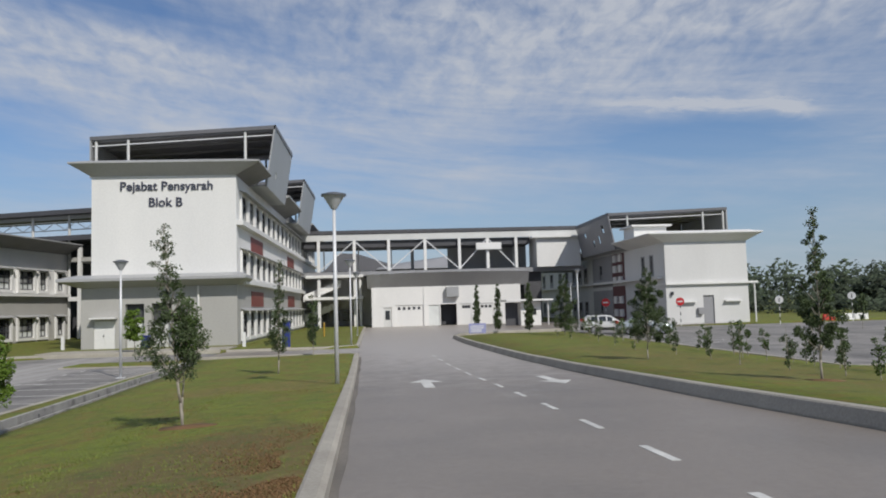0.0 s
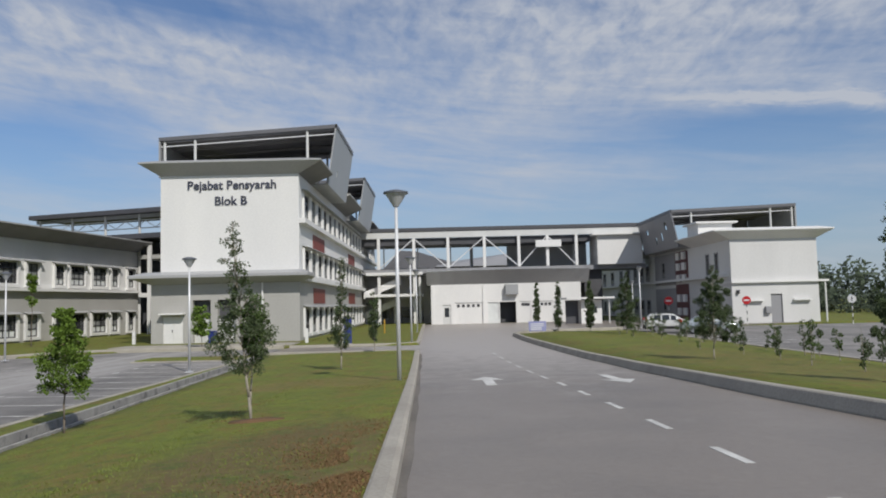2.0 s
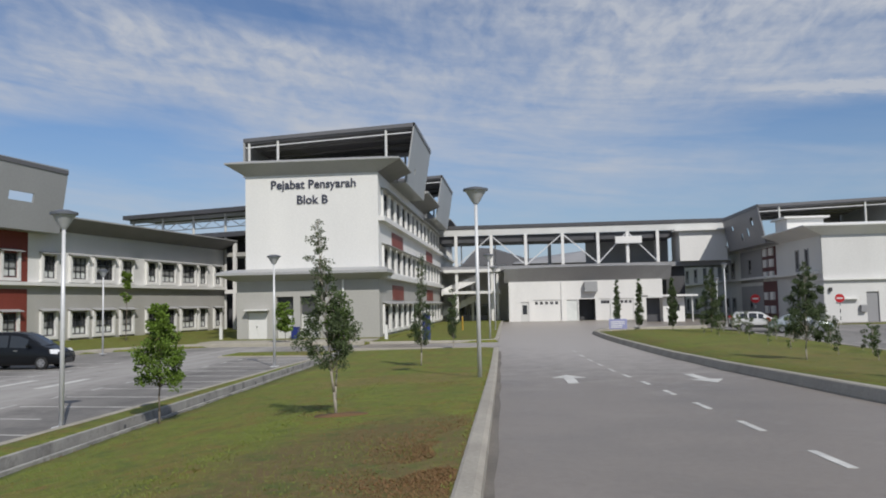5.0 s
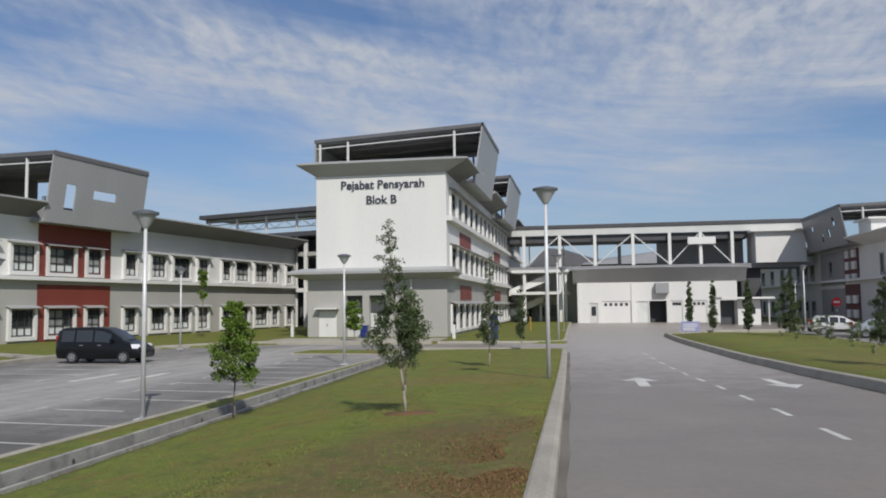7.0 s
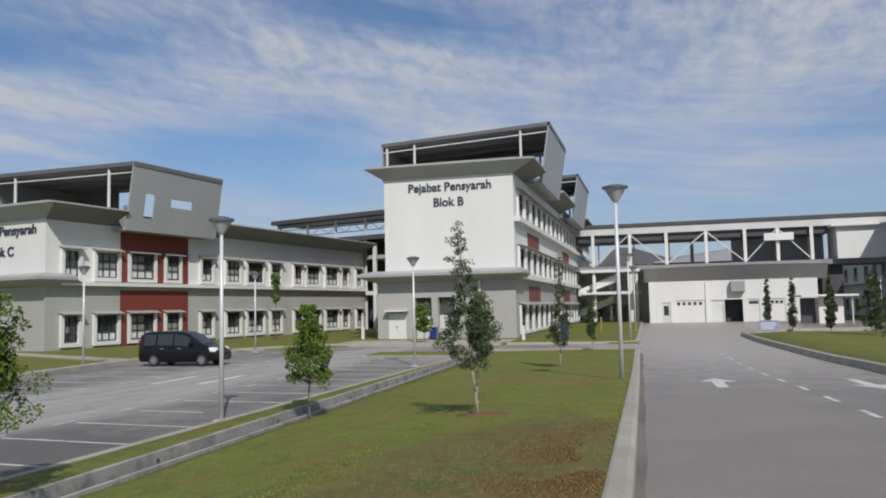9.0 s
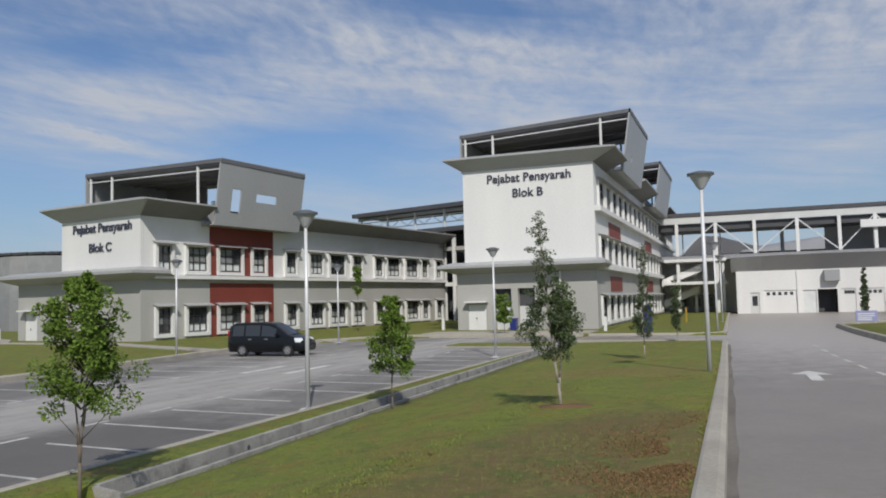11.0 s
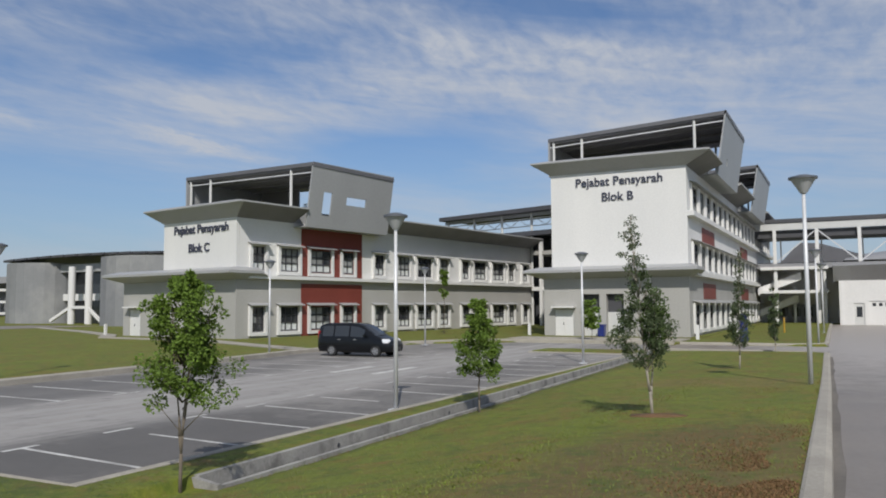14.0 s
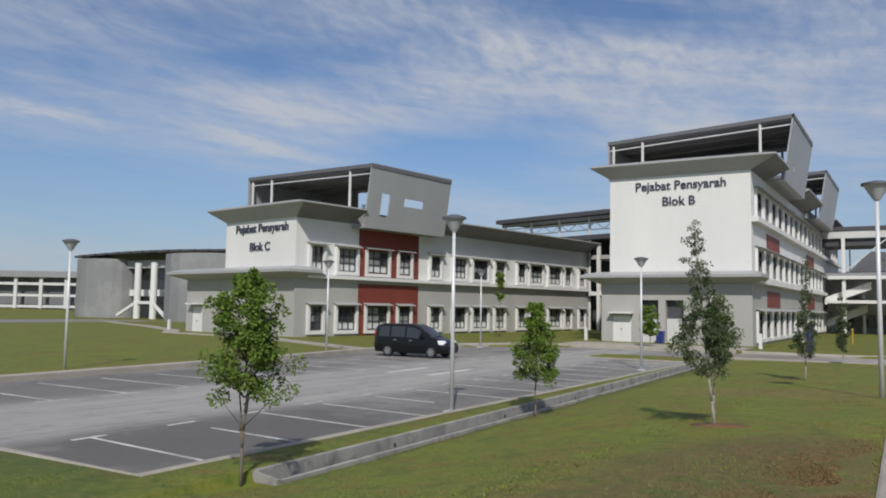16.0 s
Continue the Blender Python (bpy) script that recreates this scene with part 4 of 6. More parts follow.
office_block("white and grey two-storey office block with brick-red panels", (-45.1, 49.55), -9.0, 1, 10.1, 16.4, 48.2, 2, WIN_C,
             [(7.25, 15.3, 0.1, 4.78), (7.25, 15.3, 5.42, 9.9)],
             [(6.3, 17.3, -15.9, 9.75, 15.45, 15.9, [(8.0, 9.1, 10.9, 13.0), (11.0, 13.7, 12.1, 12.85)])], 10.2, 11.35,
             [("Pejabat Pensyarah", -4.75, 9.15, 1.05), ("Blok C", -4.95, 7.5, 1.05)], [("door", -15.4, -13.6, 2.5)], (GREY, WHITE))
WIN_B = [(1.9 + 3.7 * k, 1.9 + 3.7 * k + 2.7) for k in range(19)]
office_block("tall white three-storey office block with grey roof shelters", (-11.78, 66.0), 0.0, 1, 11.7, 12.5, 75.0, 3, WIN_B,
             [(7.0, 14.0, 3.2, 4.6), (7.0, 14.0, 8.15, 9.6), (34.5, 41.5, 3.2, 4.6), (34.5, 41.5, 8.15, 9.6)],
             [(6.4, 19.8, -14.2, 14.2, 19.9, 19.0, [(10.4, 11.0, 15.6, 16.2)]), (33.0, 48.5, -14.2, 13.6, 19.2, 18.4, [])], 14.2, 15.25,
             [("Pejabat Pensyarah", -5.65, 13.0, 1.05), ("Blok B", -5.75, 11.65, 1.05)],
             [("door", -11.5, -9.8, 2.3), ("recess", -9.0, -7.5, 3.65), ("recess", -6.9, -5.4, 3.65)], (GREY, WHITE))
WIN_R = [(4.0, 4.6), (7.0, 7.6), (25, 26.2), (33.5, 35.0), (37.0, 38.6), (41.0, 42.6), (46.0, 47.8), (51.0, 52.8), (58, 59.8), (65, 66.8)]
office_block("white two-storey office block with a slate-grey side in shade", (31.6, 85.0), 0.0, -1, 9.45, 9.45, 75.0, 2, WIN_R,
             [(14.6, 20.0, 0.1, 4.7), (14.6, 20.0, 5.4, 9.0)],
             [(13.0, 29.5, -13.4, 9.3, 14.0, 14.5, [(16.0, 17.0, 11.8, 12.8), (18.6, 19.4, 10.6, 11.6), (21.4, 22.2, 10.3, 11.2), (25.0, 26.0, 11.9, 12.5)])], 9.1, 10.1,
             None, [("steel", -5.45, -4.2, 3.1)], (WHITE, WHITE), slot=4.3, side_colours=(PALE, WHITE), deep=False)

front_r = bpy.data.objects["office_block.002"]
# red panels here get the darker red that holds their shade
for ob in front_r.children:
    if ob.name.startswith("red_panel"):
        ob.data.materials[0] = SHADED_RED
        ob["label"] = "brick-red panel with its shade painted in"
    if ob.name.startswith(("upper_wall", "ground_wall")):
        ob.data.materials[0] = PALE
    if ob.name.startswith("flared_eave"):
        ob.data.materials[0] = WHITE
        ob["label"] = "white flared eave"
    # cheek panels take a darker grey than on the other blocks
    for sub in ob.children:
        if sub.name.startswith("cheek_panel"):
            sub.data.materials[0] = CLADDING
for z in (0.7, 2.4, 5.0, 6.5, 7.9):
    for y in (15.3, 17.7):
        part("window_box", Geo(lambda x, y, z: (-x, y, z)).box(0.052, 0.30, y, y + 1.3, z, z + 0.95), WHITE, front_r, "small white window box")
for z0, z1, zs in ((0.05, 4.25, 0.62), (4.72, 9.05, 5.1 + 0.72)):
    part("slate_panel", Geo(lambda x, y, z: (-x, y, z)).wall("x", 0.004, 0.05, 20.02, 30.0, z0, z1, [(25.0, 26.2, zs - 0.001, zs + 2.06)]), SLATE, front_r, "slate-grey painted panel")
for x in (1.4, 6.6):
    part("wall_ledge", Geo().box(x, x + 1.9, -0.45, -0.003, 2.35, 2.5), WHITE, front_r, "small white ledge over a wall vent")
part("cooling_box", Geo().box(3.45, 4.05, -0.40, -0.003, 1.0, 1.75), SLATE, front_r, "small dark cooling unit by the door", bevel=0.04)
part("rain_pipe", Geo().tube((10.1, -0.15, 0), (10.1, -0.15, 4.3), 0.09), WHITE, front_r)
part("wall_lamp", Geo().box(0.5, 0.75, -0.3, -0.003, 3.2, 3.6), FRAME, front_r)


# ---- low hall, bridges, far buildings ----
HY = 112.0
hall = thing("low_hall", "low white hall with a curved grey roof and a dark doorway", "building")
part("front_wall", Geo().wall("y", HY, 0.3, -1.4, 20.0, 0.0, 5.6, [(0.25, 1.4, 0.0, 2.75), (1.95, 5.9, 0.0, 3.0), (6.7, 8.25, 0.0, 2.95), (8.4, 10.7, 0.0, 3.0), (11.2, 12.8, 0.0, 3.0), (13.9, 16.0, 0.0, 3.0)]), WHITE, hall, "white painted front wall")
part("side_wall", Geo().box(-1.4, -1.1, HY + 0.3, HY + 14, 0, 5.6).box(19.7, 20.0, HY + 0.3, HY + 14, 0, 5.6), WHITE, hall)
part("small_door", Geo().box(0.25, 1.4, HY + 0.12, HY + 0.18, 0, 2.75), STEEL, hall, "pale glazed door")
part("door_glass", Geo().box(0.5, 1.15, HY + 0.10, HY + 0.118, 1.0, 2.3), GLASS, hall)
for a, b in ((1.95, 5.9), (11.2, 12.8), (13.9, 16.0)):
    sh = part("shutter", Geo().box(a, b, HY + 0.12, HY + 0.2, 0, 3.0), WHITE, hall, "white shutter with a row of vents")
    n = max(3, round((b - a) / 0.75))
    for k in range(n):
        x = a + 0.2 + (b - a - 0.4) * (k + 0.2) / n
        part("vent", Geo().box(x, x + 0.38, HY + 0.09, HY + 0.118, 2.35, 2.75), FRAME, sh)
part("beige_panel", Geo().box(6.7, 8.25, HY + 0.15, HY + 0.2, 0, 2.95), BLIND, hall, "beige door panel")
# near-black back and lining paint the unlit inside of the doorway
part("doorway_back", Geo().box(8.3, 10.8, HY + 2.5, HY + 2.6, 0, 3.1), DARK, hall, "near-black panel painted as the unlit doorway")
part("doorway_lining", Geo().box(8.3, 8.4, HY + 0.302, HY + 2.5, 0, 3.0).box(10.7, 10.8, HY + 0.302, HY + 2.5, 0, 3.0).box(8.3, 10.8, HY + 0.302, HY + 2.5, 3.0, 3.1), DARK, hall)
part("pillar", Geo().box(5.98, 6.25, HY - 0.12, HY - 0.002, 0, 5.4), WHITE, hall)
part("pillar", Geo().box(-1.4, -1.0, HY - 0.12, HY - 0.002, 0, 5.4), WHITE, hall)
part("vent_box", Geo().box(9.2, 11.0, HY - 0.9, HY - 0.002, 4.0, 5.45), PANEL, hall, "grey ventilation box", bevel=0.04)
g = Geo()
for k in range(12):
    x0, x1 = -2.0 + 23.2 * k / 12, -2.0 + 23.2 * (k + 1) / 12
    bow = lambda x: -1.0 - 0.9 * (1 - ((x - 9.6) / 11.6) ** 2)
    drop = lambda x: 0.35 * (1 - ((x - 9.6) / 11.6) ** 2)
    g.hexa([(x0, HY + 0.2), (x1, HY + 0.2), (x1, HY + 6), (x0, HY + 6)], 5.55, [(x0, HY + bow(x0)), (x1, HY + bow(x1)), (x1, HY + 6), (x0, HY + 6)], [7.45 + drop(x0) * 0.3, 7.45 + drop(x1) * 0.3, 8.0, 8.0])
part("roof_fascia", g, HALLROOF, hall, "curved grey metal roof edge")
part("roof", Geo().box(-2.0, 21.2, HY + 6, HY + 14, 7.6, 8.0), EAVE, hall)

shed = thing("guard_shed", "small white flat-roofed shed beside the hall", "shed")
part("wall", Geo().box(17.6, 20.2, 98.6, 102, 0, 2.95), WHITE, shed)
part("roof", Geo().box(15.6, 21.6, 97.4, 102.3, 3.05, 3.3), WHITE, shed, "flat white roof slab", bevel=0.03)
part("window", Geo().box(18.4, 19.6, 98.56, 98.597, 1.3, 2.1), GLASS, shed)
part("post", Geo().tube((21.0, 98.0, 0), (21.0, 98.0, 3.05), 0.09), STEEL, shed)
# dark slab painted as the shaded bay under the roof slab
part("screen", Geo().box(15.8, 17.4, 99.6, 99.8, 0, 2.95), DARK, shed, "dark slab painted as a shaded open bay")

BY = 116.0
bridge = thing("link_bridge", "white steel link bridge with braces under a dark roof", "bridge")
part("roof", Geo().box(-12, 30.5, BY - 0.15, BY + 8, 13.75, 14.25), DARK, bridge, "dark flat roof edge")
part("top_beam", Geo().box(-12, 30.5, BY, BY + 0.35, 12.75, 13.7), STEEL, bridge, "pale steel fascia beam")
# dark block painted as the shaded soffit gap below the top beam
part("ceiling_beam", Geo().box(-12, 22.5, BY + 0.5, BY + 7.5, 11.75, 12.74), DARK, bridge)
part("deck", Geo().box(-12, 30.5, BY - 0.2, BY + 7, 7.5, 8.15), SLATE, bridge, "grey bridge deck")
COLS = (-9.1, -3.85, 1.22, 6.62, 11.75, 16.0, 20.3)
for k, x in enumerate(COLS):
    part("column", Geo().box(x - 0.22, x + 0.22, BY - 0.05, BY + 0.30, 0.0 if k < 2 else 8.15, 12.75), WHITE, bridge, bevel=0.03)
    part("column", Geo().box(x + 0.34, x + 0.52, BY + 5.0, BY + 5.2, 8.15, 12.7), STEEL, bridge)
part("column", Geo().box(-3.25, -2.9, BY - 0.05, BY + 0.3, 0.0, 7.29), WHITE, bridge, bevel=0.03)
part("column", Geo().box(-7.2, -6.85, BY + 4.0, BY + 4.3, 0.0, 7.29), WHITE, bridge, bevel=0.03)
for a, b in ((1, 0), (1, 2), (3, 2), (3, 4), (5, 4), (5, 6)):
    part("brace", Geo().beam((COLS[a], BY + 0.15, 12.7), (COLS[b], BY + 0.15, 8.2), 0.12, 0.15), GALV, bridge, "diagonal grey brace")
for z in (7.3, 4.1):
    part("landing", Geo().box(-11, -2.6, BY - 0.4, BY + 5, z, z + 0.42), WHITE, bridge, "white stair landing", bevel=0.02)
part("stair_flight", Geo().hexa([(-11.5, BY + 1), (-6.0, BY + 1), (-6.0, BY + 3), (-11.5, BY + 3)], [3.9, 6.0, 6.0, 3.9], [(-11.5, BY + 1), (-6.0, BY + 1), (-6.0, BY + 3), (-11.5, BY + 3)], [4.9, 7.0, 7.0, 4.9]), WHITE, bridge, "white stair flight")
part("stair_flight", Geo().hexa([(-11.5, BY + 3), (-6.5, BY + 3), (-6.5, BY + 4.6), (-11.5, BY + 4.6)], [0.9, 3.0, 3.0, 0.9], [(-11.5, BY + 3), (-6.5, BY + 3), (-6.5, BY + 4.6), (-11.5, BY + 4.6)], [1.9, 4.0, 4.0, 1.9]), WHITE, bridge, "white stair flight")
part("deep_shade_wall", Geo().box(-11.8, -1.5, BY + 6.6, BY + 6.9, 0, 8.6), WHITE, bridge, "pale shaded wall behind the stair")
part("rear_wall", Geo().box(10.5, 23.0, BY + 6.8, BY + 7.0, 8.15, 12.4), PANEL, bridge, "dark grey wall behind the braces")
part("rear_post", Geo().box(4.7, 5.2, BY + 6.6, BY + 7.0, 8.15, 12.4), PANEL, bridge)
part("cooling_unit", Geo().box(14.2, 18.0, BY - 0.5, BY - 0.08, 10.95, 12.0), WHITE, bridge, "white boxed cooling unit", bevel=0.05)
part("parked_base", Geo().box(-9.5, -3.0, BY + 6, BY + 6.5, 0, 2.6), SLATE, bridge)
for k in range(4):
    part("bay_opening", Geo().box(-9.2 + 1.6 * k, -8.1 + 1.6 * k, BY + 5.95, BY + 5.998, 0.9, 2.2), GLASS, bridge)

rear = thing("rear_hall", "far hall with a dark pitched roof", "building")
part("wall", Geo().box(-14, 16, 150, 175, 0, 9.5), SLATE, rear)
part("roof", Geo().hexa([(-11, 149), (5, 149), (5, 176), (-11, 176)], 9.6, [(-7.8, 151), (-4.6, 151), (1.5, 168), (-6.5, 168)], [13.4, 13.2, 12.2, 13.0]), DARK, rear, "dark hipped metal roof")
part("roof", Geo().hexa([(-1, 147), (20, 147), (20, 176), (-1, 176)], 9.9, [(0, 152), (20, 152), (20, 166), (0, 168)], [10.9, 13.2, 13.2, 10.9]), SLATE, rear, "long grey metal roof")
wing = thing("stair_tower", "white stair tower with a flat cap beside the bridge", "building")
part("wall", Geo().box(23.2, 29.8, 114.9, 121, 8.16, 12.45), WHITE, wing)
part("cap", Geo().box(22.4, 30.3, 114.2, 121.4, 12.45, 12.72), WHITE, wing)
# solid dark box paints the shaded gap at the hall's end
part("screen", Geo().box(21.5, 24.15, 117, 124, 0, 8.0), DARK, wing, "dark box painted as the shaded gap beside the hall")
tank = thing("roof_plant_room", "white flat-capped plant room on the roof", "building")
part("wall", Geo().box(30.4, 34.4, 91.5, 95.5, 10.1, 11.55), WHITE, tank)
part("cap", Geo().box(30.0, 34.9, 91.0, 96.0, 11.55, 11.75), WHITE, tank)

# truss-roofed walkway between the two office blocks
walkway = thing("roofed_walkway", "high grey truss-roofed walkway between office blocks", "walkway", at=pose(-52.9, 102.4, 0, 0, 0, -18.0))
part("roof", Geo().box(0, 33, -1.2, 7, 15.0, 15.55), DARK, walkway, "dark flat roof edge")
part("lower_roof", Geo().box(5, 33, -0.6, 7, 11.9, 12.5), DARK, walkway)
part("soffit_beam", Geo().box(0, 33, 0.1, 0.3, 14.55, 14.99), PANEL, walkway)
for k in range(7):
    part("post", Geo().tube((0.6 + 5.2 * k, 0.2, 0), (0.6 + 5.2 * k, 0.2, 15.0), 0.16), STEEL, walkway)
for k in range(20):
    part("lattice", Geo().beam((2 + 1.5 * k, 0.3, 13.3 if k % 2 else 14.2), (3.5 + 1.5 * k, 0.3, 14.2 if k % 2 else 13.3), 0.07, 0.07), STEEL, walkway)
part("chord", Geo().box(0, 33, 0.25, 0.37, 14.2, 14.32), STEEL, walkway)
part("chord", Geo().box(0, 33, 0.25, 0.37, 13.2, 13.32), STEEL, walkway)

link = thing("stair_link", "open stair link with white columns and dark depth", "building", at=pose(-36.2, 96.5, 0, 0, 0, -9.0))
# dark panel paints the deep shade between the two blocks
part("back", Geo().box(-6, 14, 6, 6.3, 0, 12.8), DARK, link, "dark panel painted as deep shade")
for z in (4.6, 9.3):
    part("slab", Geo().box(-1, 10, 0, 5.9, z, z + 0.5), WHITE if z < 5 else GREY, link)
for x in (0.2, 2.1, 4.0):
    part("column", Geo().box(x, x + 0.42, -0.1, 0.3, 0, 11.0), WHITE, link)

LIBRARY = material("library_grey", (0.24, 0.245, 0.25), 0.7, 0.08, 1.0, streak=(1, 1, 0.3))
add_patches(LIBRARY, (0.33, 0.33, 0.32), 0.16, 0.50, 0.66, 0.6)
add_patches(LIBRARY, (0.17, 0.175, 0.18), 0.4, 0.52, 0.70, 0.5)
# round-ended library
library = thing("library", "grey round-ended library with white entrance columns", "building")
def drum(cx, cy, r, z1, a0, a1, n=18):
    g = Geo()
    for k in range(n):
        p, q = radians(a0 + (a1 - a0) * k / n), radians(a0 + (a1 - a0) * (k + 1) / n)
        o = [(cx + r * math.cos(t), cy + r * math.sin(t)) for t in (p, q)]
        i = [(cx + (r - 0.3) * math.cos(t), cy + (r - 0.3) * math.sin(t)) for t in (p, q)]
        g.hexa([o[0], o[1], i[1], i[0]], 0.0, [o[0], o[1], i[1], i[0]], z1)
    return g
part("round_wall", drum(-122.9, 89.0, 6.6, 10.2, 150, 400), LIBRARY, library, "curved grey wall", smooth=False)
part("round_wall", drum(-91.0, 85.0, 9.0, 10.0, 120, 390), LIBRARY, library, "curved grey wall", smooth=False)
part("dark_glazing", Geo().box(-118, -98, 88.5, 89, 0, 9.4), GLASS, library, "dark tall glazing")
part("balcony_front", Geo().box(-117.5, -99.5, 87.0, 87.4, 3.9, 5.0), WHITE, library, "white balcony front")
for x in (-110.6, -106.6):
    part("column", Geo().tube((x, 84.0, 0), (x, 84.0, 9.3), 0.55, n=14), WHITE, library)
for a, b in (((-115, 83.5, 0.6), (-110.6, 83.8, 2.8)), ((-110.6, 83.8, 2.8), (-106.6, 83.8, 2.8)), ((-106.6, 83.8, 2.8), (-103, 83.5, 0.6))):
    part("portal_bar", Geo().beam(a, b, 0.35, 0.45), WHITE, library)
part("clerestory", Geo().box(-117, -101, 86.5, 88, 8.6, 9.9), PANEL, library, "grey louvred band")
g = Geo()
for k in range(14):
    x0, x1 = -129 + 44.0 * k / 14, -129 + 44.0 * (k + 1) / 14
    up_ = lambda x: 10.55 + 0.5 * (1 - ((x + 107) / 22) ** 2)
    g.hexa([(x0, 84.5), (x1, 84.2), (x1, 98), (x0, 98)], [up_(x0), up_(x1), up_(x1), up_(x0)], [(x0, 84.5), (x1, 84.2), (x1, 98), (x0, 98)], [up_(x0) + 0.35, up_(x1) + 0.35, up_(x1) + 0.7, up_(x0) + 0.7])
part("roof", g, DARK, library, "thin dark curved roof")
hostel = thing("long_block", "distant long white two-storey block with columns", "building", at=pose(-190, 108, 1.0, 0, 0, 35))
part("wall", Geo().box(-60, 45, 3, 12, 0, 8.3), CLADDING, hostel)
part("roof", Geo().box(-62, 46, -1, 13, 7.6, 9.1), SLATE, hostel, "flat grey roof edge")
for z in (0.2, 2.9, 5.7):
    part("balcony_band", Geo().box(-60, 45, -0.2, 0.1, z, z + 0.62), PALE, hostel)
for k in range(18):
    part("column", Geo().box(-59 + 6 * k, -58.2 + 6 * k, -0.4, 0.2, 0, 7.6), PALE, hostel)
setting("far_pavement", Geo().box(-170, -94, 50, 76, -0.5, 0.15), ASPHALT, "pale paved forecourt of the library", "pavement")
PATH_SEC = [(-0.7, -0.2), (-0.7, 0.06), (0.7, 0.06), (0.7, -0.2)]
sweep("footpath_round_block", [(-96, 68, 0.1), (-75, 58.5, 0.1), (-63, 52.0, 0.1), (-58, 47.5, 0.1), (-44, 45.5, 0.1)], PATH_SEC, CONCRETE, "pale concrete footpath along the office block", "path")
sweep("footpath_to_lot", [(-44, 45.6, 0.1), (-38, 42.5, 0.1), (-29.5, 38.5, 0.1)], PATH_SEC, CONCRETE, "narrow concrete path across the lawn", "path")
# distant trees, a dark uneven belt of foliage
random.seed(5)
g = Geo()
def leaf_blob(g, c, r, n, size):
    for _ in range(n):
        d = Vector((random.gauss(0, 1), random.gauss(0, 1), random.gauss(0, 1))).normalized() * r * random.uniform(0.65, 1.05)
        p = Vector(c) + Vector((d.x, d.y, d.z * 0.8))
        u = Vector((random.gauss(0, 1), random.gauss(0, 1), random.gauss(0, 0.7))).normalized()
        w = u.orthogonal().normalized()
        s = size * random.uniform(0.6, 1.3)
        g.add([tuple(p - u * s), tuple(p + w * s * 0.55), tuple(p + u * s), tuple(p - w * s * 0.55)], [(0, 1, 2, 3)])
for k in range(230):
    x = random.uniform(50, 330)
    y = 150 + random.uniform(-12, 30) - 0.18 * x
    h = random.uniform(5.6, 9.2) * (1.2 if random.random() < 0.15 else 0.9)
    for j in range(7):
        leaf_blob(g, (x + random.uniform(-3.5, 3.5), y + random.uniform(-2, 2), h * (0.05 + 0.14 * j)), random.uniform(1.8, 3.2), 60, 0.5)
for k in range(150):
    x = random.uniform(60, 240)
    y = 112 + random.uniform(-8, 12) - 0.10 * (x - 60)
    h = random.uniform(1.6, 3.8)
    for j in range(3):
        leaf_blob(g, (x + random.uniform(-2, 2), y + random.uniform(-1, 1), h * (0.15 + 0.28 * j)), random.uniform(1.0, 1.8), 45, 0.34)
tagged(part("far_woods", g, WOODS), "dark belt of distant woodland trees", "trees", "", "stuff")


# ---- street lamps ----
def street_lamp(x, y, z, height, head, group, label):
    root = thing("street_lamp", label, "street lamp", group, at=pose(x, y, z))
    part("pole", Geo().tube((0, 0, 0), (0, 0, height - 0.3), 0.062 * height / 5.2, 0.042 * height / 5.2, 14), GALV, root, "tapered grey steel pole", smooth=True)
    part("base_plate", Geo().box(-0.16, 0.16, -0.16, 0.16, 0.0, 0.03), GALV, root)
    part("neck", Geo().tube((0, 0, height - 0.45), (0, 0, height - 0.30), 0.06, 0.09, 12), GALV, root)
    r = head / 2
    part("reflector", Geo().tube((0, 0, height - 0.42 * head / 0.65), (0, 0, height - 0.10), 0.09, r * 0.86, 20), BOWL, root, "inverted-cone lamp bowl", smooth=False)
    part("lid", Geo().tube((0, 0, height - 0.10), (0, 0, height - 0.04), r, r, 24).tube((0, 0, height - 0.04), (0, 0, height + 0.02), r * 0.95, r * 0.4, 24), LID, root, "flat dark round lamp lid")
    return root


for x, y in ((-10.88, 17.95), (-11.35, 35.8), (-29.0, 18.7), (-28.8, 34.3), (-25.6, 46.4)):
    street_lamp(x, y, 0.0 if x > -15 or y < 20 else 0.1, 5.2, 0.64, "car park lamps", "grey car park lamp with an inverted cone head")
street_lamp(-1.27, 25.55, 0.29, 6.25, 0.82, "road lamps", "tall grey road lamp standing on the lawn edge")
street_lamp(-2.1, 49.6 + 7.5, 0.1, 6.2, 0.82, "road lamps", "tall grey road lamp beside the hall yard")
street_lamp(-2.35, 78.0, 0.1, 6.2, 0.82, "road lamps", "tall grey road lamp beside the hall yard")
street_lamp(20.5, 80.5, 0.0, 6.2, 0.7, "road lamps", "grey lamp beside the far car park")
street_lamp(23.5, 96.0, 0.0, 5.2, 0.6, "road lamps", "grey lamp beside the shaded office block")
street_lamp(47.8, 100.0, 0.0, 9.0, 0.7, "road lamps", "tall grey lamp before the woodland")


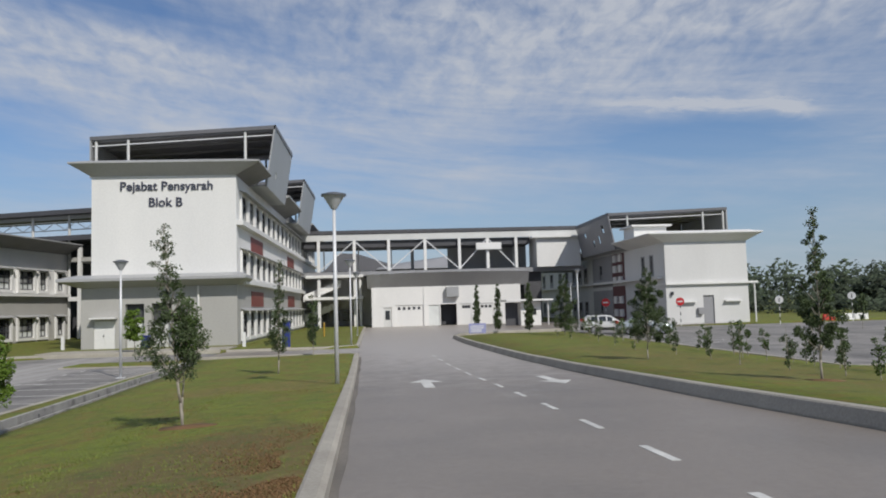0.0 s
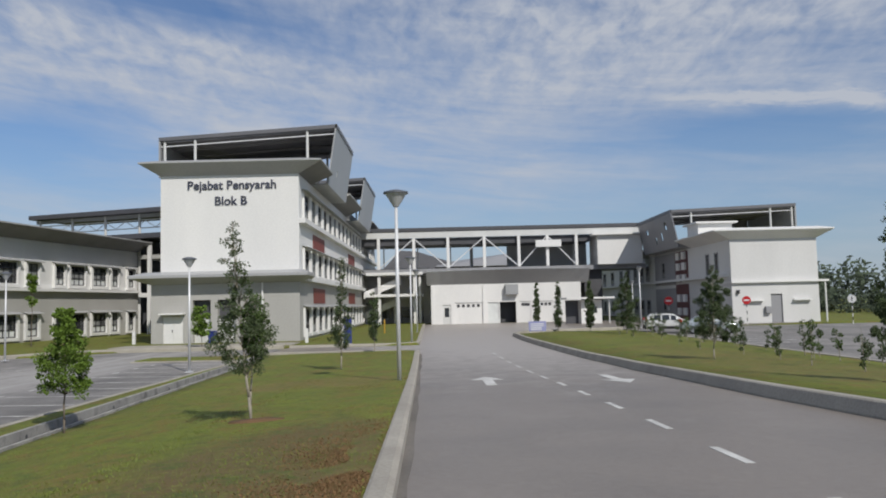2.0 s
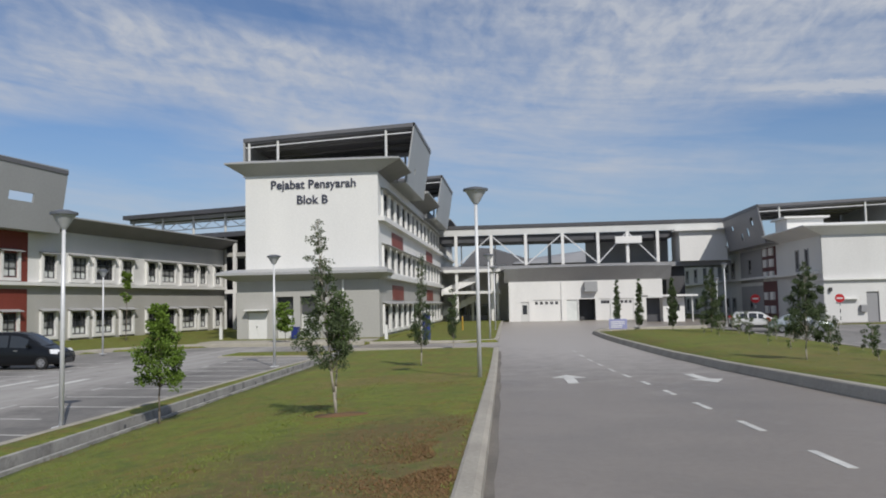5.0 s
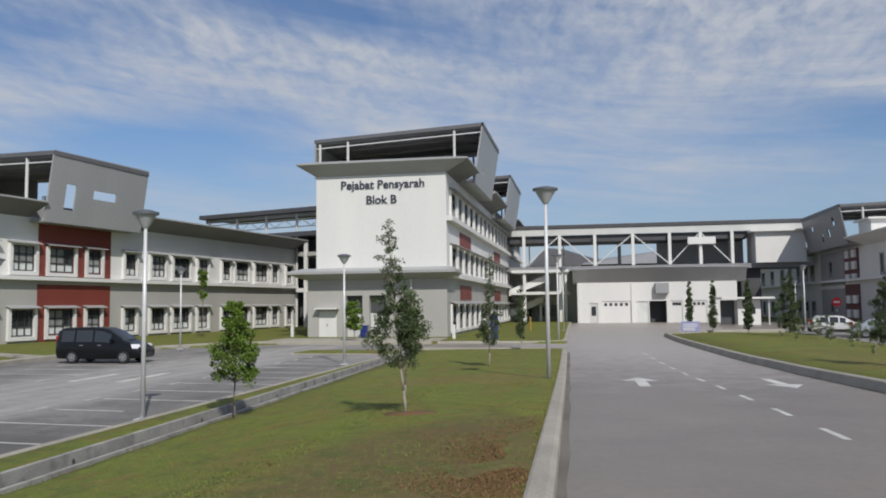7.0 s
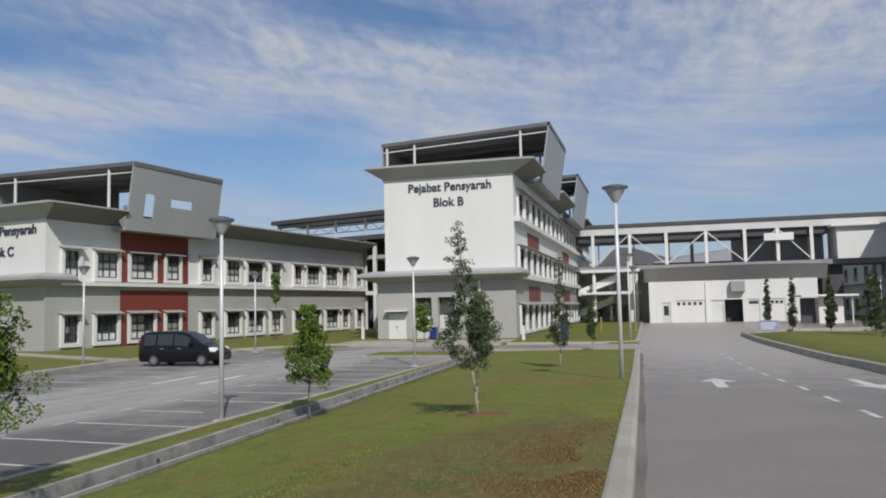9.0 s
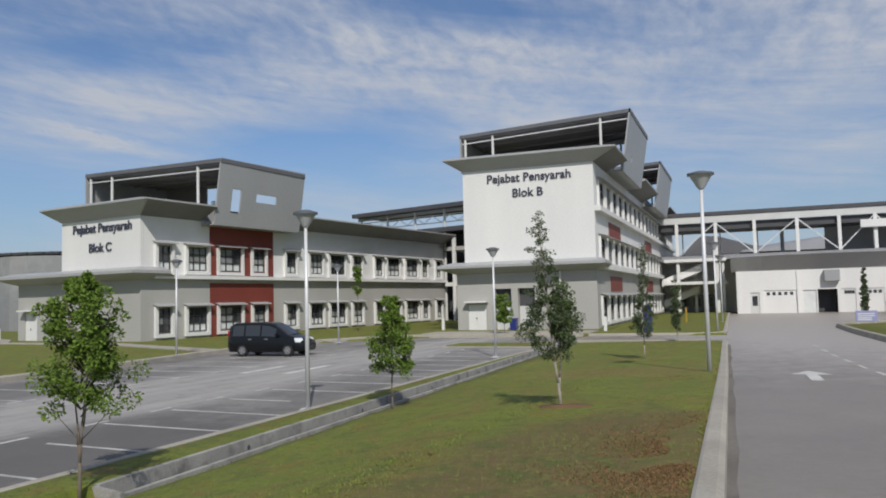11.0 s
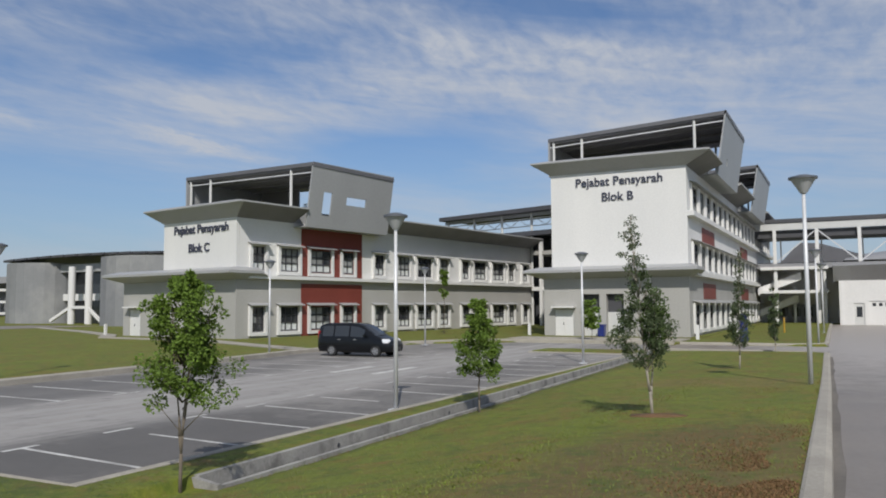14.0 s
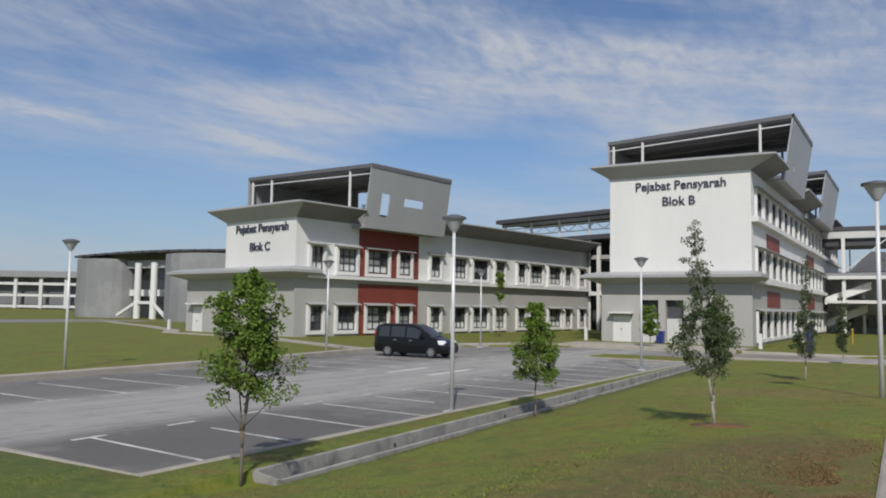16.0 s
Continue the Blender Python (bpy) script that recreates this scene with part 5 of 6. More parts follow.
# ---- trees ----
def tree(name, label, x, y, z, height, clear, profile, leaves, size, mat, stems=1, seed=1, group="young trees", lean=(0.0, 0.0), gaps=0.35, width=1.0, boughs=0, tufts=(), bend=1.0):
    """profile: (fraction of crown height, radius). Limbs carry boughs, boughs carry clumps of leaves, with gaps between."""
    random.seed(seed)
    root = thing(name, label, "tree", group, at=pose(x, y, z))
    wood, crown = Geo(), Geo()
    axis = lambda h: Vector((lean[0] * max(0.0, h / height) ** bend, lean[1] * max(0.0, h / height) ** bend, h))
    r0 = 0.014 + 0.0045 * height
    ch = height - clear
    fork = clear * 0.36 if stems > 1 else 0.0
    if stems > 1:
        wood.tube((0, 0, -0.08), axis(fork) + Vector((0, 0, 0.04)), r0 * 1.05, r0 * 0.9, 8)
    for s in range(stems):
        a = (s + random.uniform(-0.25, 0.25)) * math.tau / stems
        reach = 0.0 if stems == 1 else random.uniform(0.22, 0.34)
        prev = axis(fork) if stems > 1 else Vector((0, 0, -0.08))
        steps = 8
        for k in range(1, steps + 1):
            h = fork + (height * random.uniform(0.90, 0.94) - fork) * k / steps
            cur = axis(h) + Vector((math.cos(a), math.sin(a), 0)) * reach * (k / steps) ** 1.1 + Vector((random.uniform(-1, 1), random.uniform(-1, 1), 0)) * 0.006 * height
            thin = 1 if stems == 1 else 1.7
            wood.tube(prev, cur, r0 * (1 - 0.85 * (k - 1) / steps) / thin, r0 * (1 - 0.85 * k / steps) / thin, 7)
            prev = cur

    def clump(c, cr, n):
        for _ in range(n):
            e = Vector((random.gauss(0, 1), random.gauss(0, 1), random.gauss(0, 0.8)))
            e = e * (min(1.0, 1.5 / max(e.length, 0.01))) * cr * 0.6
            p = c + e
            u = (e.normalized() + Vector((random.gauss(0, 0.6), random.gauss(0, 0.6), random.gauss(-0.1, 0.5)))).normalized()
            w = Matrix.Rotation(random.uniform(0, math.tau), 3, u) @ u.orthogonal().normalized()
            s = size * random.uniform(0.6, 1.25)
            m = p + u * s * 0.5 + u.cross(w) * s * 0.12
            crown.add([tuple(p), tuple(m + w * s * 0.32), tuple(p + u * s), tuple(m - w * s * 0.32)], [(0, 1, 2), (0, 2, 3)])

    if boughs:
        per = int(leaves / boughs / 6)
        for k in range(boughs):
            f = (k + random.uniform(0.0, 1.0)) / boughs
            r = lerp(profile, f)
            a = k * 2.4 + random.uniform(-0.5, 0.5)
            thin = mat is NEEDLE
            d = r * (random.uniform(0.30, 0.92) if thin else random.uniform(0.45, 0.80))
            mid = axis(clear + ch * f) + Vector((math.cos(a) * d, math.sin(a) * d, 0))
            start = axis(max(clear * 0.88, clear + ch * f - d * 1.0 - 0.15))
            wood.tube(start, mid, 0.006 + 0.002 * height, 0.004, 5)
            br = max(0.10, (0.34 if thin else 0.40) * r) * random.uniform(0.75, 1.25) * width
            for q in range(6):
                e = Vector((random.gauss(0, 1), random.gauss(0, 1), random.gauss(0, 0.8))) * br * 0.5
                wood.tube(mid - e * 0.2, mid + e, 0.005, 0.002, 4)
                clump(mid + e, br * random.uniform(0.4, 0.62), int(per * random.uniform(0.7, 1.3) * (min(1.7, max(0.16, (r / 0.46) ** 1.7)) if thin else 1.0)))
    else:
        per = 38 if leaves < 1500 or profile[1][1] < 0.45 else 60
        for k in range(max(5, int(leaves / per))):
            f = next(v for v in iter(random.random, 2.0) if random.random() < lerp(profile, v) / max(q for p, q in profile))
            r = lerp(profile, f)
            a = random.uniform(0, math.tau)
            d = r * math.sqrt(random.uniform(0.05, 0.80))
            c = axis(clear + ch * f) + Vector((math.cos(a) * d, math.sin(a) * d, random.uniform(-0.04, 0.04) * ch))
            if noise.noise(c * 2.6 + Vector((seed * 3.7, 0, 0))) < -gaps:
                continue
            wood.tube(axis(max(clear * 0.8, clear + ch * f - d * 0.9 - 0.1)), c, 0.005 + 0.002 * height, 0.003, 5)
            clump(c, max(0.08, 0.30 * r) * random.uniform(0.7, 1.2) * width, int(per * random.uniform(0.7, 1.3)))
    for dx, dz, r, n in tufts:
        c = Vector((dx, 0.0, dz))
        wood.tube(axis(dz - abs(dx) * 0.8), c, 0.010, 0.004, 5)
        clump(c, r, n)
    part("trunk", wood, DARK_BARK if mat is LEAF else BARK, root, "slender trunk and limbs", smooth=True)
    part("crown", crown, mat, root, "crown of small leaves")
    return root


SPIRE = [(0.0, 0.40), (0.08, 0.66), (0.20, 0.66), (0.34, 0.53), (0.45, 0.42), (0.51, 0.30), (0.56, 0.33), (0.64, 0.34), (0.70, 0.20), (0.78, 0.25), (0.85, 0.23), (0.92, 0.13), (1.0, 0.04)]
OVAL = [(0.0, 0.55), (0.12, 0.70), (0.30, 0.54), (0.5, 0.56), (0.75, 0.54), (0.9, 0.40), (1.0, 0.12)]
CONE = [(0.0, 0.50), (0.15, 0.62), (0.4, 0.54), (0.7, 0.38), (0.92, 0.26), (1.0, 0.12)]
COLUMN = [(0.0, 0.25), (0.2, 0.42), (0.5, 0.36), (0.8, 0.22), (1.0, 0.05)]
tree("broadleaf_tree", "young broadleaf tree with a dense bright crown on several stems", -9.38, 9.0, ground_z(-9.38, 9.0), 3.30, 1.58, OVAL, 15000, 0.058, LEAF, 4, 12, "young trees", (0.02, 0.02), 0.27, 0.95, 27, ((0.62, 1.42, 0.13, 120), (-0.55, 1.36, 0.16, 150), (0.30, 1.52, 0.14, 110)))
tree("broadleaf_tree", "small bright green tree with a cone-shaped crown", -8.97, 19.05, -0.1, 2.95, 1.05, CONE, 9500, 0.072, LEAF, 1, 15, "young trees", (0, 0), 0.6, 1.0, 22)
tree("spire_tree", "thin dull green tree with a ragged spire crown on bare soil", -3.82, 16.35, ground_z(-3.82, 16.35), 4.10, 0.98, [(f, r * (0.85 if f < 0.15 else 1.06)) for f, r in SPIRE], 10500, 0.050, NEEDLE, 1, 31, "young trees", (-0.40, 0.05), 0.26, 0.88, 40)
tree("broadleaf_tree", "leafy mid-green sapling growing against the spire tree", -3.85, 16.46, ground_z(-3.85, 16.46), 2.55, 1.35, [(0, 0.18), (0.4, 0.30), (0.8, 0.27), (1, 0.10)], 2600, 0.060, SAPLING, 1, 22, "young trees", (0.12, 0), 0.6, bend=2.2)
tree("spire_tree", "thin dull green spire tree on the lawn", -4.2, 33.6, ground_z(-4.2, 33.6), 4.75, 0.95, [(f, r * 0.85) for f, r in SPIRE], 6500, 0.075, NEEDLE, 1, 23, "young trees", (0.1, 0), 0.2, 1.0, 40)
tree("spire_tree", "small dark column tree by the access road", -3.85, 46.3, 0.05, 3.7, 0.7, [(f, r * 0.9) for f, r in COLUMN], 2600, 0.11, NEEDLE, 1, 24)
tree("broadleaf_tree", "small bright tree before the office block", -17.4, 57.4, 0.05, 3.2, 1.0, [(0, 0.45), (0.4, 0.80), (0.8, 0.6), (1, 0.2)], 1900, 0.2, LEAF, 1, 25)
tree("broadleaf_tree", "thin sapling with two leaf tufts on the lawn", -34.3, 66.0, 0.1, 6.2, 3.3, [(0, 0.4), (0.25, 0.6), (0.5, 0.15), (0.8, 0.55), (1, 0.2)], 700, 0.26, LEAF, 1, 26)
for k, (x, y, h, w) in enumerate(((11.75, 20.0, 4.55, 1.0), (11.3, 32.4, 3.85, 1.3), (14.9, 63.0, 4.9, 1.5), (10.6, 71.2, 4.6, 0.85), (12.7, 67.0, 4.3, 0.95), (9.3, 76.5, 4.8, 0.8))):
    tree("spire_tree", "dark young tree on the planted verge" if k < 3 else "narrow dark conifer by the hall yard", x, y, ground_z(x, y) if y < 70 else 0.0, h, 0.85 if k < 2 else 0.5,
         [(f, r * w) for f, r in (SPIRE if k == 0 else COLUMN if k > 2 else [(0, 0.5), (0.2, 0.75), (0.5, 0.6), (0.75, 0.35), (1, 0.06)])], (10000, 11500, 7500, 3600, 4000, 3400)[k], (0.065, 0.065, 0.10, 0.14, 0.14, 0.14)[k], NEEDLE, 1, 40 + k, "verge trees", (0.0 if k == 0 else 0.1, 0), 0.25 if k == 0 else 0.6, 0.85, (40, 34, 30, 0, 0, 0)[k])
# shrubs along the verge and beside the far car park
random.seed(77)
for k in range(44):
    f = k / 43
    x, y = 16.6 - 0.9 * random.random() - (2.5 if k % 4 == 0 else 0), 20 + 44 * f ** 1.3
    tree("shrub", "thin sparse shrub planted along the verge", x, y, ground_z(x, y), random.uniform(0.9, 1.8), 0.2, [(0, 0.12), (0.5, 0.22), (1, 0.14)], 420, 0.075, NEEDLE if k % 3 else SAPLING, 1, 100 + k, "verge shrubs", (random.uniform(-0.1, 0.1), 0), 0.5)
for k, (x, y, h) in enumerate(((38.3, 60.0, 2.6), (41, 92.0, 3.2), (22.5, 28.8, 1.5))):
    tree("shrub", "bushy young shrub at the far car park", x, y, -0.02, h, 0.9, [(0, 0.3), (0.5, 0.7), (1, 0.25)], 700, 0.22, NEEDLE, 1, 140 + k, "verge shrubs")

# bare soil rings and dry tufts in the lawn
for x, y, r in ((-3.70, 16.25, 0.44), (11.75, 19.9, 0.40)):
    g = Geo()
    n = 22
    ring = []
    for k in range(n):
        a = k * math.tau / n
        rr = r * (1 + 0.25 * noise.noise((math.cos(a) * 1.7, math.sin(a) * 1.7, x)))
        px, py = x + rr * math.cos(a) * 1.25, y + rr * math.sin(a)
        ring.append((px, py, ground_z(px, py) + 0.03 * noise.noise((px * 0.5, py * 0.5, 3.1)) + 0.008))
    g.add([(x, y, ground_z(x, y) + 0.03 * noise.noise((x * 0.5, y * 0.5, 3.1)) + 0.05)] + ring + [(p[0] * 1.0, p[1], p[2] - 0.12) for p in ring], [(0, 1 + k, 1 + (k + 1) % n) for k in range(n)] + [(1 + k, 1 + n + k, 1 + n + (k + 1) % n, 1 + (k + 1) % n) for k in range(n)])
    setting("soil_ring", g, SOIL, "ring of bare reddish soil round a tree", "soil", smooth=True)

random.seed(9)
blades_green, blades_dry = Geo(), Geo()
for k in range(60000):
    y = 5.0 + 24 * random.random() ** 1.7
    lo = -10.55 if y > 8 else -12
    x = random.uniform(lo, left_kerb(y) - 0.34)
    if drain_x(y) - 0.14 < x < drain_x(y) + 0.47 and y > 9.25:
        continue
    z = ground_z(x, y) + 0.03 * noise.noise((x * 0.5, y * 0.5, 3.1)) - 0.012
    h = random.uniform(0.018, 0.036)
    a = random.uniform(0, math.tau)
    bx, by = math.cos(a) * 0.008, math.sin(a) * 0.008
    lx, ly = random.uniform(-0.03, 0.03), random.uniform(-0.03, 0.03)
    brown = noise.noise((x * 0.45, y * 0.35, 7.7)) + 0.75 * math.exp(-(((x + 1.6) / 1.6) ** 2 + ((y - 9.5) / 4.5) ** 2)) > 0.30 + random.uniform(-0.25, 0.25)
    (blades_dry if brown else blades_green).add([(x - bx, y - by, z), (x + bx, y + by, z), (x + lx, y + ly, z + h)], [(0, 1, 2)])
# a worn brown patch beside the kerb
for k in range(22000):
    y = random.gauss(9.4, 2.0)
    x = left_kerb(y) - 0.34 - abs(random.gauss(0.0, 0.55))
    if noise.noise((x * 1.3, y * 0.9, 4.4)) < -0.12:
        continue
    z = ground_z(x, y) + 0.03 * noise.noise((x * 0.5, y * 0.5, 3.1)) - 0.008
    h, a = random.uniform(0.012, 0.030), random.uniform(0, math.tau)
    bx, by = math.cos(a) * 0.012, math.sin(a) * 0.012
    lx, ly = random.uniform(-0.04, 0.04), random.uniform(-0.04, 0.04)
    blades_dry.add([(x - bx, y - by, z), (x + bx, y + by, z), (x + lx, y + ly, z + h)], [(0, 1, 2)])
# ragged tufts along the kerb and the drain
for k in range(3200):
    y = 5.0 + 40 * random.random() ** 1.5
    edge = k % 3
    if edge < 2:
        x = left_kerb(y) - 0.33 + random.gauss(0.0, 0.05)
        z = road_z(y) + 0.12
    else:
        if y < 10.2:
            continue
        x = drain_x(y) + 0.47 + random.gauss(0.03, 0.05)
        z = ground_z(x + 0.1, y) - 0.01
    if noise.noise((x * 0.3, y * 1.1, 1.7)) < -0.05:
        continue
    h = random.uniform(0.02, 0.05)
    a = random.uniform(0, math.tau)
    bx, by = math.cos(a) * 0.009, math.sin(a) * 0.009
    lx, ly = random.uniform(-0.05, 0.05), random.uniform(-0.04, 0.04)
    (blades_dry if random.random() < 0.35 else blades_green).add([(x - bx, y - by, z), (x + bx, y + by, z), (x + lx, y + ly, z + h)], [(0, 1, 2)])
tagged(part("grass", blades_green, LEAFY), "short green lawn grass", "grass", "", "stuff")
tagged(part("dry_grass", blades_dry, DRY), "dry brown lawn grass", "grass", "", "stuff")


# ---- cars ----
def car(label, at, paint, L, W, H, hood, belt, wind, kind):
    """Front at +x. Built as a lofted shell with glass, wheels and lamps."""
    root = thing("car", label, "car", at=at)
    hw = W / 2
    # stations: x, underside, belt, roof, half width at belt, half width at roof
    if kind == "van":
        st = [(-L / 2, 0.42, 0.95, 1.20, 0.86, 0.70), (-L / 2 + 0.08, 0.26, 1.02, H - 0.16, 0.97, 0.74), (-L / 2 + 0.40, 0.24, 1.05, H - 0.02, 1.0, 0.80), (-0.45, 0.22, 1.05, H, 1.0, 0.82),
              (0.20, 0.22, 1.03, H - 0.04, 1.0, 0.80), (0.55, 0.22, 1.02, H - 0.14, 1.0, 0.78), (1.45, 0.22, 1.00, 1.10, 0.98, 0.82), (1.90, 0.24, 0.90, 0.98, 0.95, 0.80), (L / 2 - 0.08, 0.28, 0.74, 0.82, 0.88, 0.74), (L / 2, 0.36, 0.58, 0.64, 0.80, 0.66)]
    elif kind == "suv":
        st = [(-L / 2, 0.55, 0.95, 1.05, 0.88, 0.76), (-L / 2 + 0.12, 0.36, 1.02, 1.20, 0.97, 0.74), (-L / 2 + 0.55, 0.34, 1.05, H - 0.04, 1.0, 0.76), (-0.4, 0.32, 1.03, H, 1.0, 0.78), (0.15, 0.32, 1.01, H - 0.08, 1.0, 0.77),
              (0.90, 0.32, 1.00, 1.08, 0.99, 0.84), (1.7, 0.34, 0.94, 1.0, 0.97, 0.82), (L / 2 - 0.1, 0.38, 0.80, 0.88, 0.90, 0.76), (L / 2, 0.45, 0.66, 0.72, 0.80, 0.68)]
    else:
        st = [(-L / 2, 0.40, 0.80, 0.92, 0.86, 0.76), (-L / 2 + 0.15, 0.26, 0.90, 0.98, 0.96, 0.80), (-L / 2 + 0.75, 0.22, 0.93, 1.03, 1.0, 0.80), (-0.95, 0.20, 0.93, H - 0.05, 1.0, 0.74), (-0.2, 0.20, 0.92, H, 1.0, 0.75),
              (0.35, 0.20, 0.91, H - 0.08, 1.0, 0.74), (1.05, 0.20, 0.90, 0.97, 0.99, 0.82), (1.8, 0.22, 0.82, 0.88, 0.96, 0.80), (L / 2 - 0.08, 0.26, 0.66, 0.74, 0.88, 0.74), (L / 2, 0.36, 0.55, 0.60, 0.78, 0.66)]
    g = Geo()
    half = lambda x, zb, zm, zt, wb, wt: [(wb * 0.90, zb), (wb, zb + 0.16), (wb * 1.01, (zb + zm) / 2 + 0.05), (wb * 0.98, zm), ((wb + wt) / 2 * 0.985, (zm + zt) / 2), (wt, zt - 0.05 * min(1, (zt - zm) * 3)), (wt * 0.7, zt)]
    k = 14
    for s in st:
        h = [(hw * a, b) for a, b in half(*s)]
        g.v += [(s[0], a, b) for a, b in h] + [(s[0], -a, b) for a, b in h[::-1]]
    g.f = [(i * k + j, i * k + (j + 1) % k, (i + 1) * k + (j + 1) % k, (i + 1) * k + j) for i in range(len(st) - 1) for j in range(k)] + [tuple(range(k)), tuple((len(st) - 1) * k + j for j in range(k))]
    part("body", g, paint, root, smooth=True, bevel=0.02)
    # glass follows the shell between belt and roof, a little proud of it
    def shell(x, f):
        for a, b in zip(st, st[1:]):
            if a[0] <= x <= b[0]:
                s = [p + (q - p) * (x - a[0]) / (b[0] - a[0]) for p, q in zip(a, b)]
                h = half(*s)
                p, q = h[3], h[5]
                return hw * (p[0] + (q[0] - p[0]) * f) + 0.012, p[1] + (q[1] - p[1]) * f
    for x0, x1 in wind:
        for sgn in (1, -1):
            pts = []
            for f in (0.06, 0.5, 0.86):
                for x in (x0, (x0 + x1) / 2, x1):
                    w, z = shell(x, f)
                    pts.append((x, sgn * w, z))
            g = Geo().add(pts + [(p[0], p[1] - sgn * 0.03, p[2]) for p in pts], [(r * 3 + c, r * 3 + c + 1, r * 3 + c + 4, r * 3 + c + 3) for r in range(2) for c in range(2)])
            part("side_window", g, GLASS, root, "dark car glass")
    i = {"van": 5, "suv": 4, "sedan": 5}[kind]
    a, b = st[i], st[i + 1]
    ha, hb = half(*a), half(*b)
    f0, f1 = (a[0] + (b[0] - a[0]) * 0.08, a[0] + (b[0] - a[0]) * 0.93)
    z_at = lambda x: a[3] + (b[3] - a[3]) * (x - a[0]) / (b[0] - a[0])
    w0, w1 = hw * a[5] * 0.93, hw * b[5] * 0.97
    part("windscreen", Geo().add([(f0, -w0, z_at(f0) - 0.02), (f0, 0, z_at(f0) + 0.03), (f0, w0, z_at(f0) - 0.02), (f1, w1, z_at(f1) - 0.01), (f1, 0, z_at(f1) + 0.03), (f1, -w1, z_at(f1) - 0.01)], [(0, 1, 4, 5), (1, 2, 3, 4)]), GLASS, root, "sloping windscreen")
    wr = 0.36 if kind == "suv" else 0.32
    for x in (-L * 0.29, L * 0.31):
        for sgn in (1, -1):
            t = part("wheel", Geo().tube((x, sgn * (hw - 0.20), wr), (x, sgn * (hw + 0.015), wr), wr, wr, 24), TYRE, root, "black tyre", bevel=0.03)
            part("rim", Geo().tube((x, sgn * (hw - 0.02), wr), (x, sgn * (hw + 0.03), wr), wr * 0.66, wr * 0.6, 16), RIM, t, "silver alloy rim")
            for q in range(5):
                aa = q * math.tau / 5
                part("spoke_gap", Geo().tube((x + wr * 0.4 * math.cos(aa), sgn * (hw + 0.0), wr + wr * 0.4 * math.sin(aa)), (x + wr * 0.4 * math.cos(aa), sgn * (hw + 0.033), wr + wr * 0.4 * math.sin(aa)), wr * 0.12, wr * 0.12, 8), TYRE, t)
    if kind == "suv":
        for sgn in (1, -1):
            part("side_cladding", Geo().box(-L / 2 + 0.2, L / 2 - 0.25, sgn * (hw + 0.008) - 0.015, sgn * (hw + 0.008) + 0.015, 0.34, 0.56), TYRE, root, "dark lower cladding")
            part("roof_rail", Geo().box(-1.5, 0.1, sgn * hw * 0.70 - 0.02, sgn * hw * 0.70 + 0.02, H - 0.02, H + 0.05), FRAME, root)
        part("rear_bumper", Geo().box(-L / 2 - 0.04, -L / 2 + 0.18, -hw * 0.85, hw * 0.85, 0.36, 0.66), TYRE, root, "dark rear bumper", bevel=0.03)
    fz = {"van": 0.84, "suv": 0.74, "sedan": 0.62}[kind]
    for sgn in (1, -1):
        part("headlight", Geo().hexa([(L / 2 - 0.42, sgn * hw * 0.66), (L / 2 - 0.05, sgn * hw * 0.60), (L / 2 - 0.12, sgn * hw * 0.90), (L / 2 - 0.42, sgn * hw * 0.99)], fz - 0.10, [(L / 2 - 0.50, sgn * hw * 0.66), (L / 2 - 0.16, sgn * hw * 0.60), (L / 2 - 0.22, sgn * hw * 0.86), (L / 2 - 0.50, sgn * hw * 0.97)], fz + 0.12), LAMPGLASS, root, "clear headlight", bevel=0.02)
        part("tail_light", Geo().box(-L / 2 + 0.0, -L / 2 + 0.16, sgn * hw * 0.80 - 0.07, sgn * hw * 0.80 + 0.07, fz + 0.15, fz + 0.55), TAIL, root, "red tail light", bevel=0.02)
        part("wing_mirror", Geo().box(0.75 if kind != "suv" else 0.45, 0.93 if kind != "suv" else 0.63, sgn * (hw + 0.10) - 0.08, sgn * (hw + 0.10) + 0.08, belt + 0.02, belt + 0.18), paint, root, bevel=0.04)
        for x in (0.05, -0.95):
            part("door_handle", Geo().box(x, x + 0.2, sgn * (hw * 1.0) - 0.02, sgn * (hw * 1.0) + 0.03, belt - 0.14, belt - 0.10), RIM, root)
    part("front_bumper", Geo().box(L / 2 - 0.22, L / 2 + 0.02, -hw * 0.72, hw * 0.72, 0.30, 0.52), paint, root, bevel=0.05)
    part("grille", Geo().box(L / 2 - 0.1, L / 2 + 0.03, -hw * 0.45, hw * 0.45, 0.36, 0.46), FRAME, root, "dark lower grille")
    part("number_plate", Geo().box(L / 2 + 0.02, L / 2 + 0.04, -0.24, 0.24, 0.42, 0.53), FRAME, root, "plain dark plate")
    return root


car("black people carrier parked across the car park aisle", pose(-24.3, 36.6, 0.0, 0, 0, 2), BLACK_CAR, 4.62, 1.70, 1.82, 1.0, 1.04, ((-1.95, -1.25), (-1.15, -0.25), (-0.15, 0.72)), "van")
car("white off-roader parked in the far car park", pose(19.3, 65.8, 0.0, 0, 0, -8), WHITE_CAR, 4.45, 1.80, 1.63, 1.0, 1.03, ((-1.75, -0.95), (-0.85, -0.25), (-0.15, 0.45)), "suv")
car("silver saloon parked beside the off-roader", pose(21.3, 62.4, 0.0, 0, 0, -12), SILVER_CAR, 4.5, 1.72, 1.44, 0.9, 0.92, ((-1.15, -0.55), (-0.45, 0.5)), "sedan")


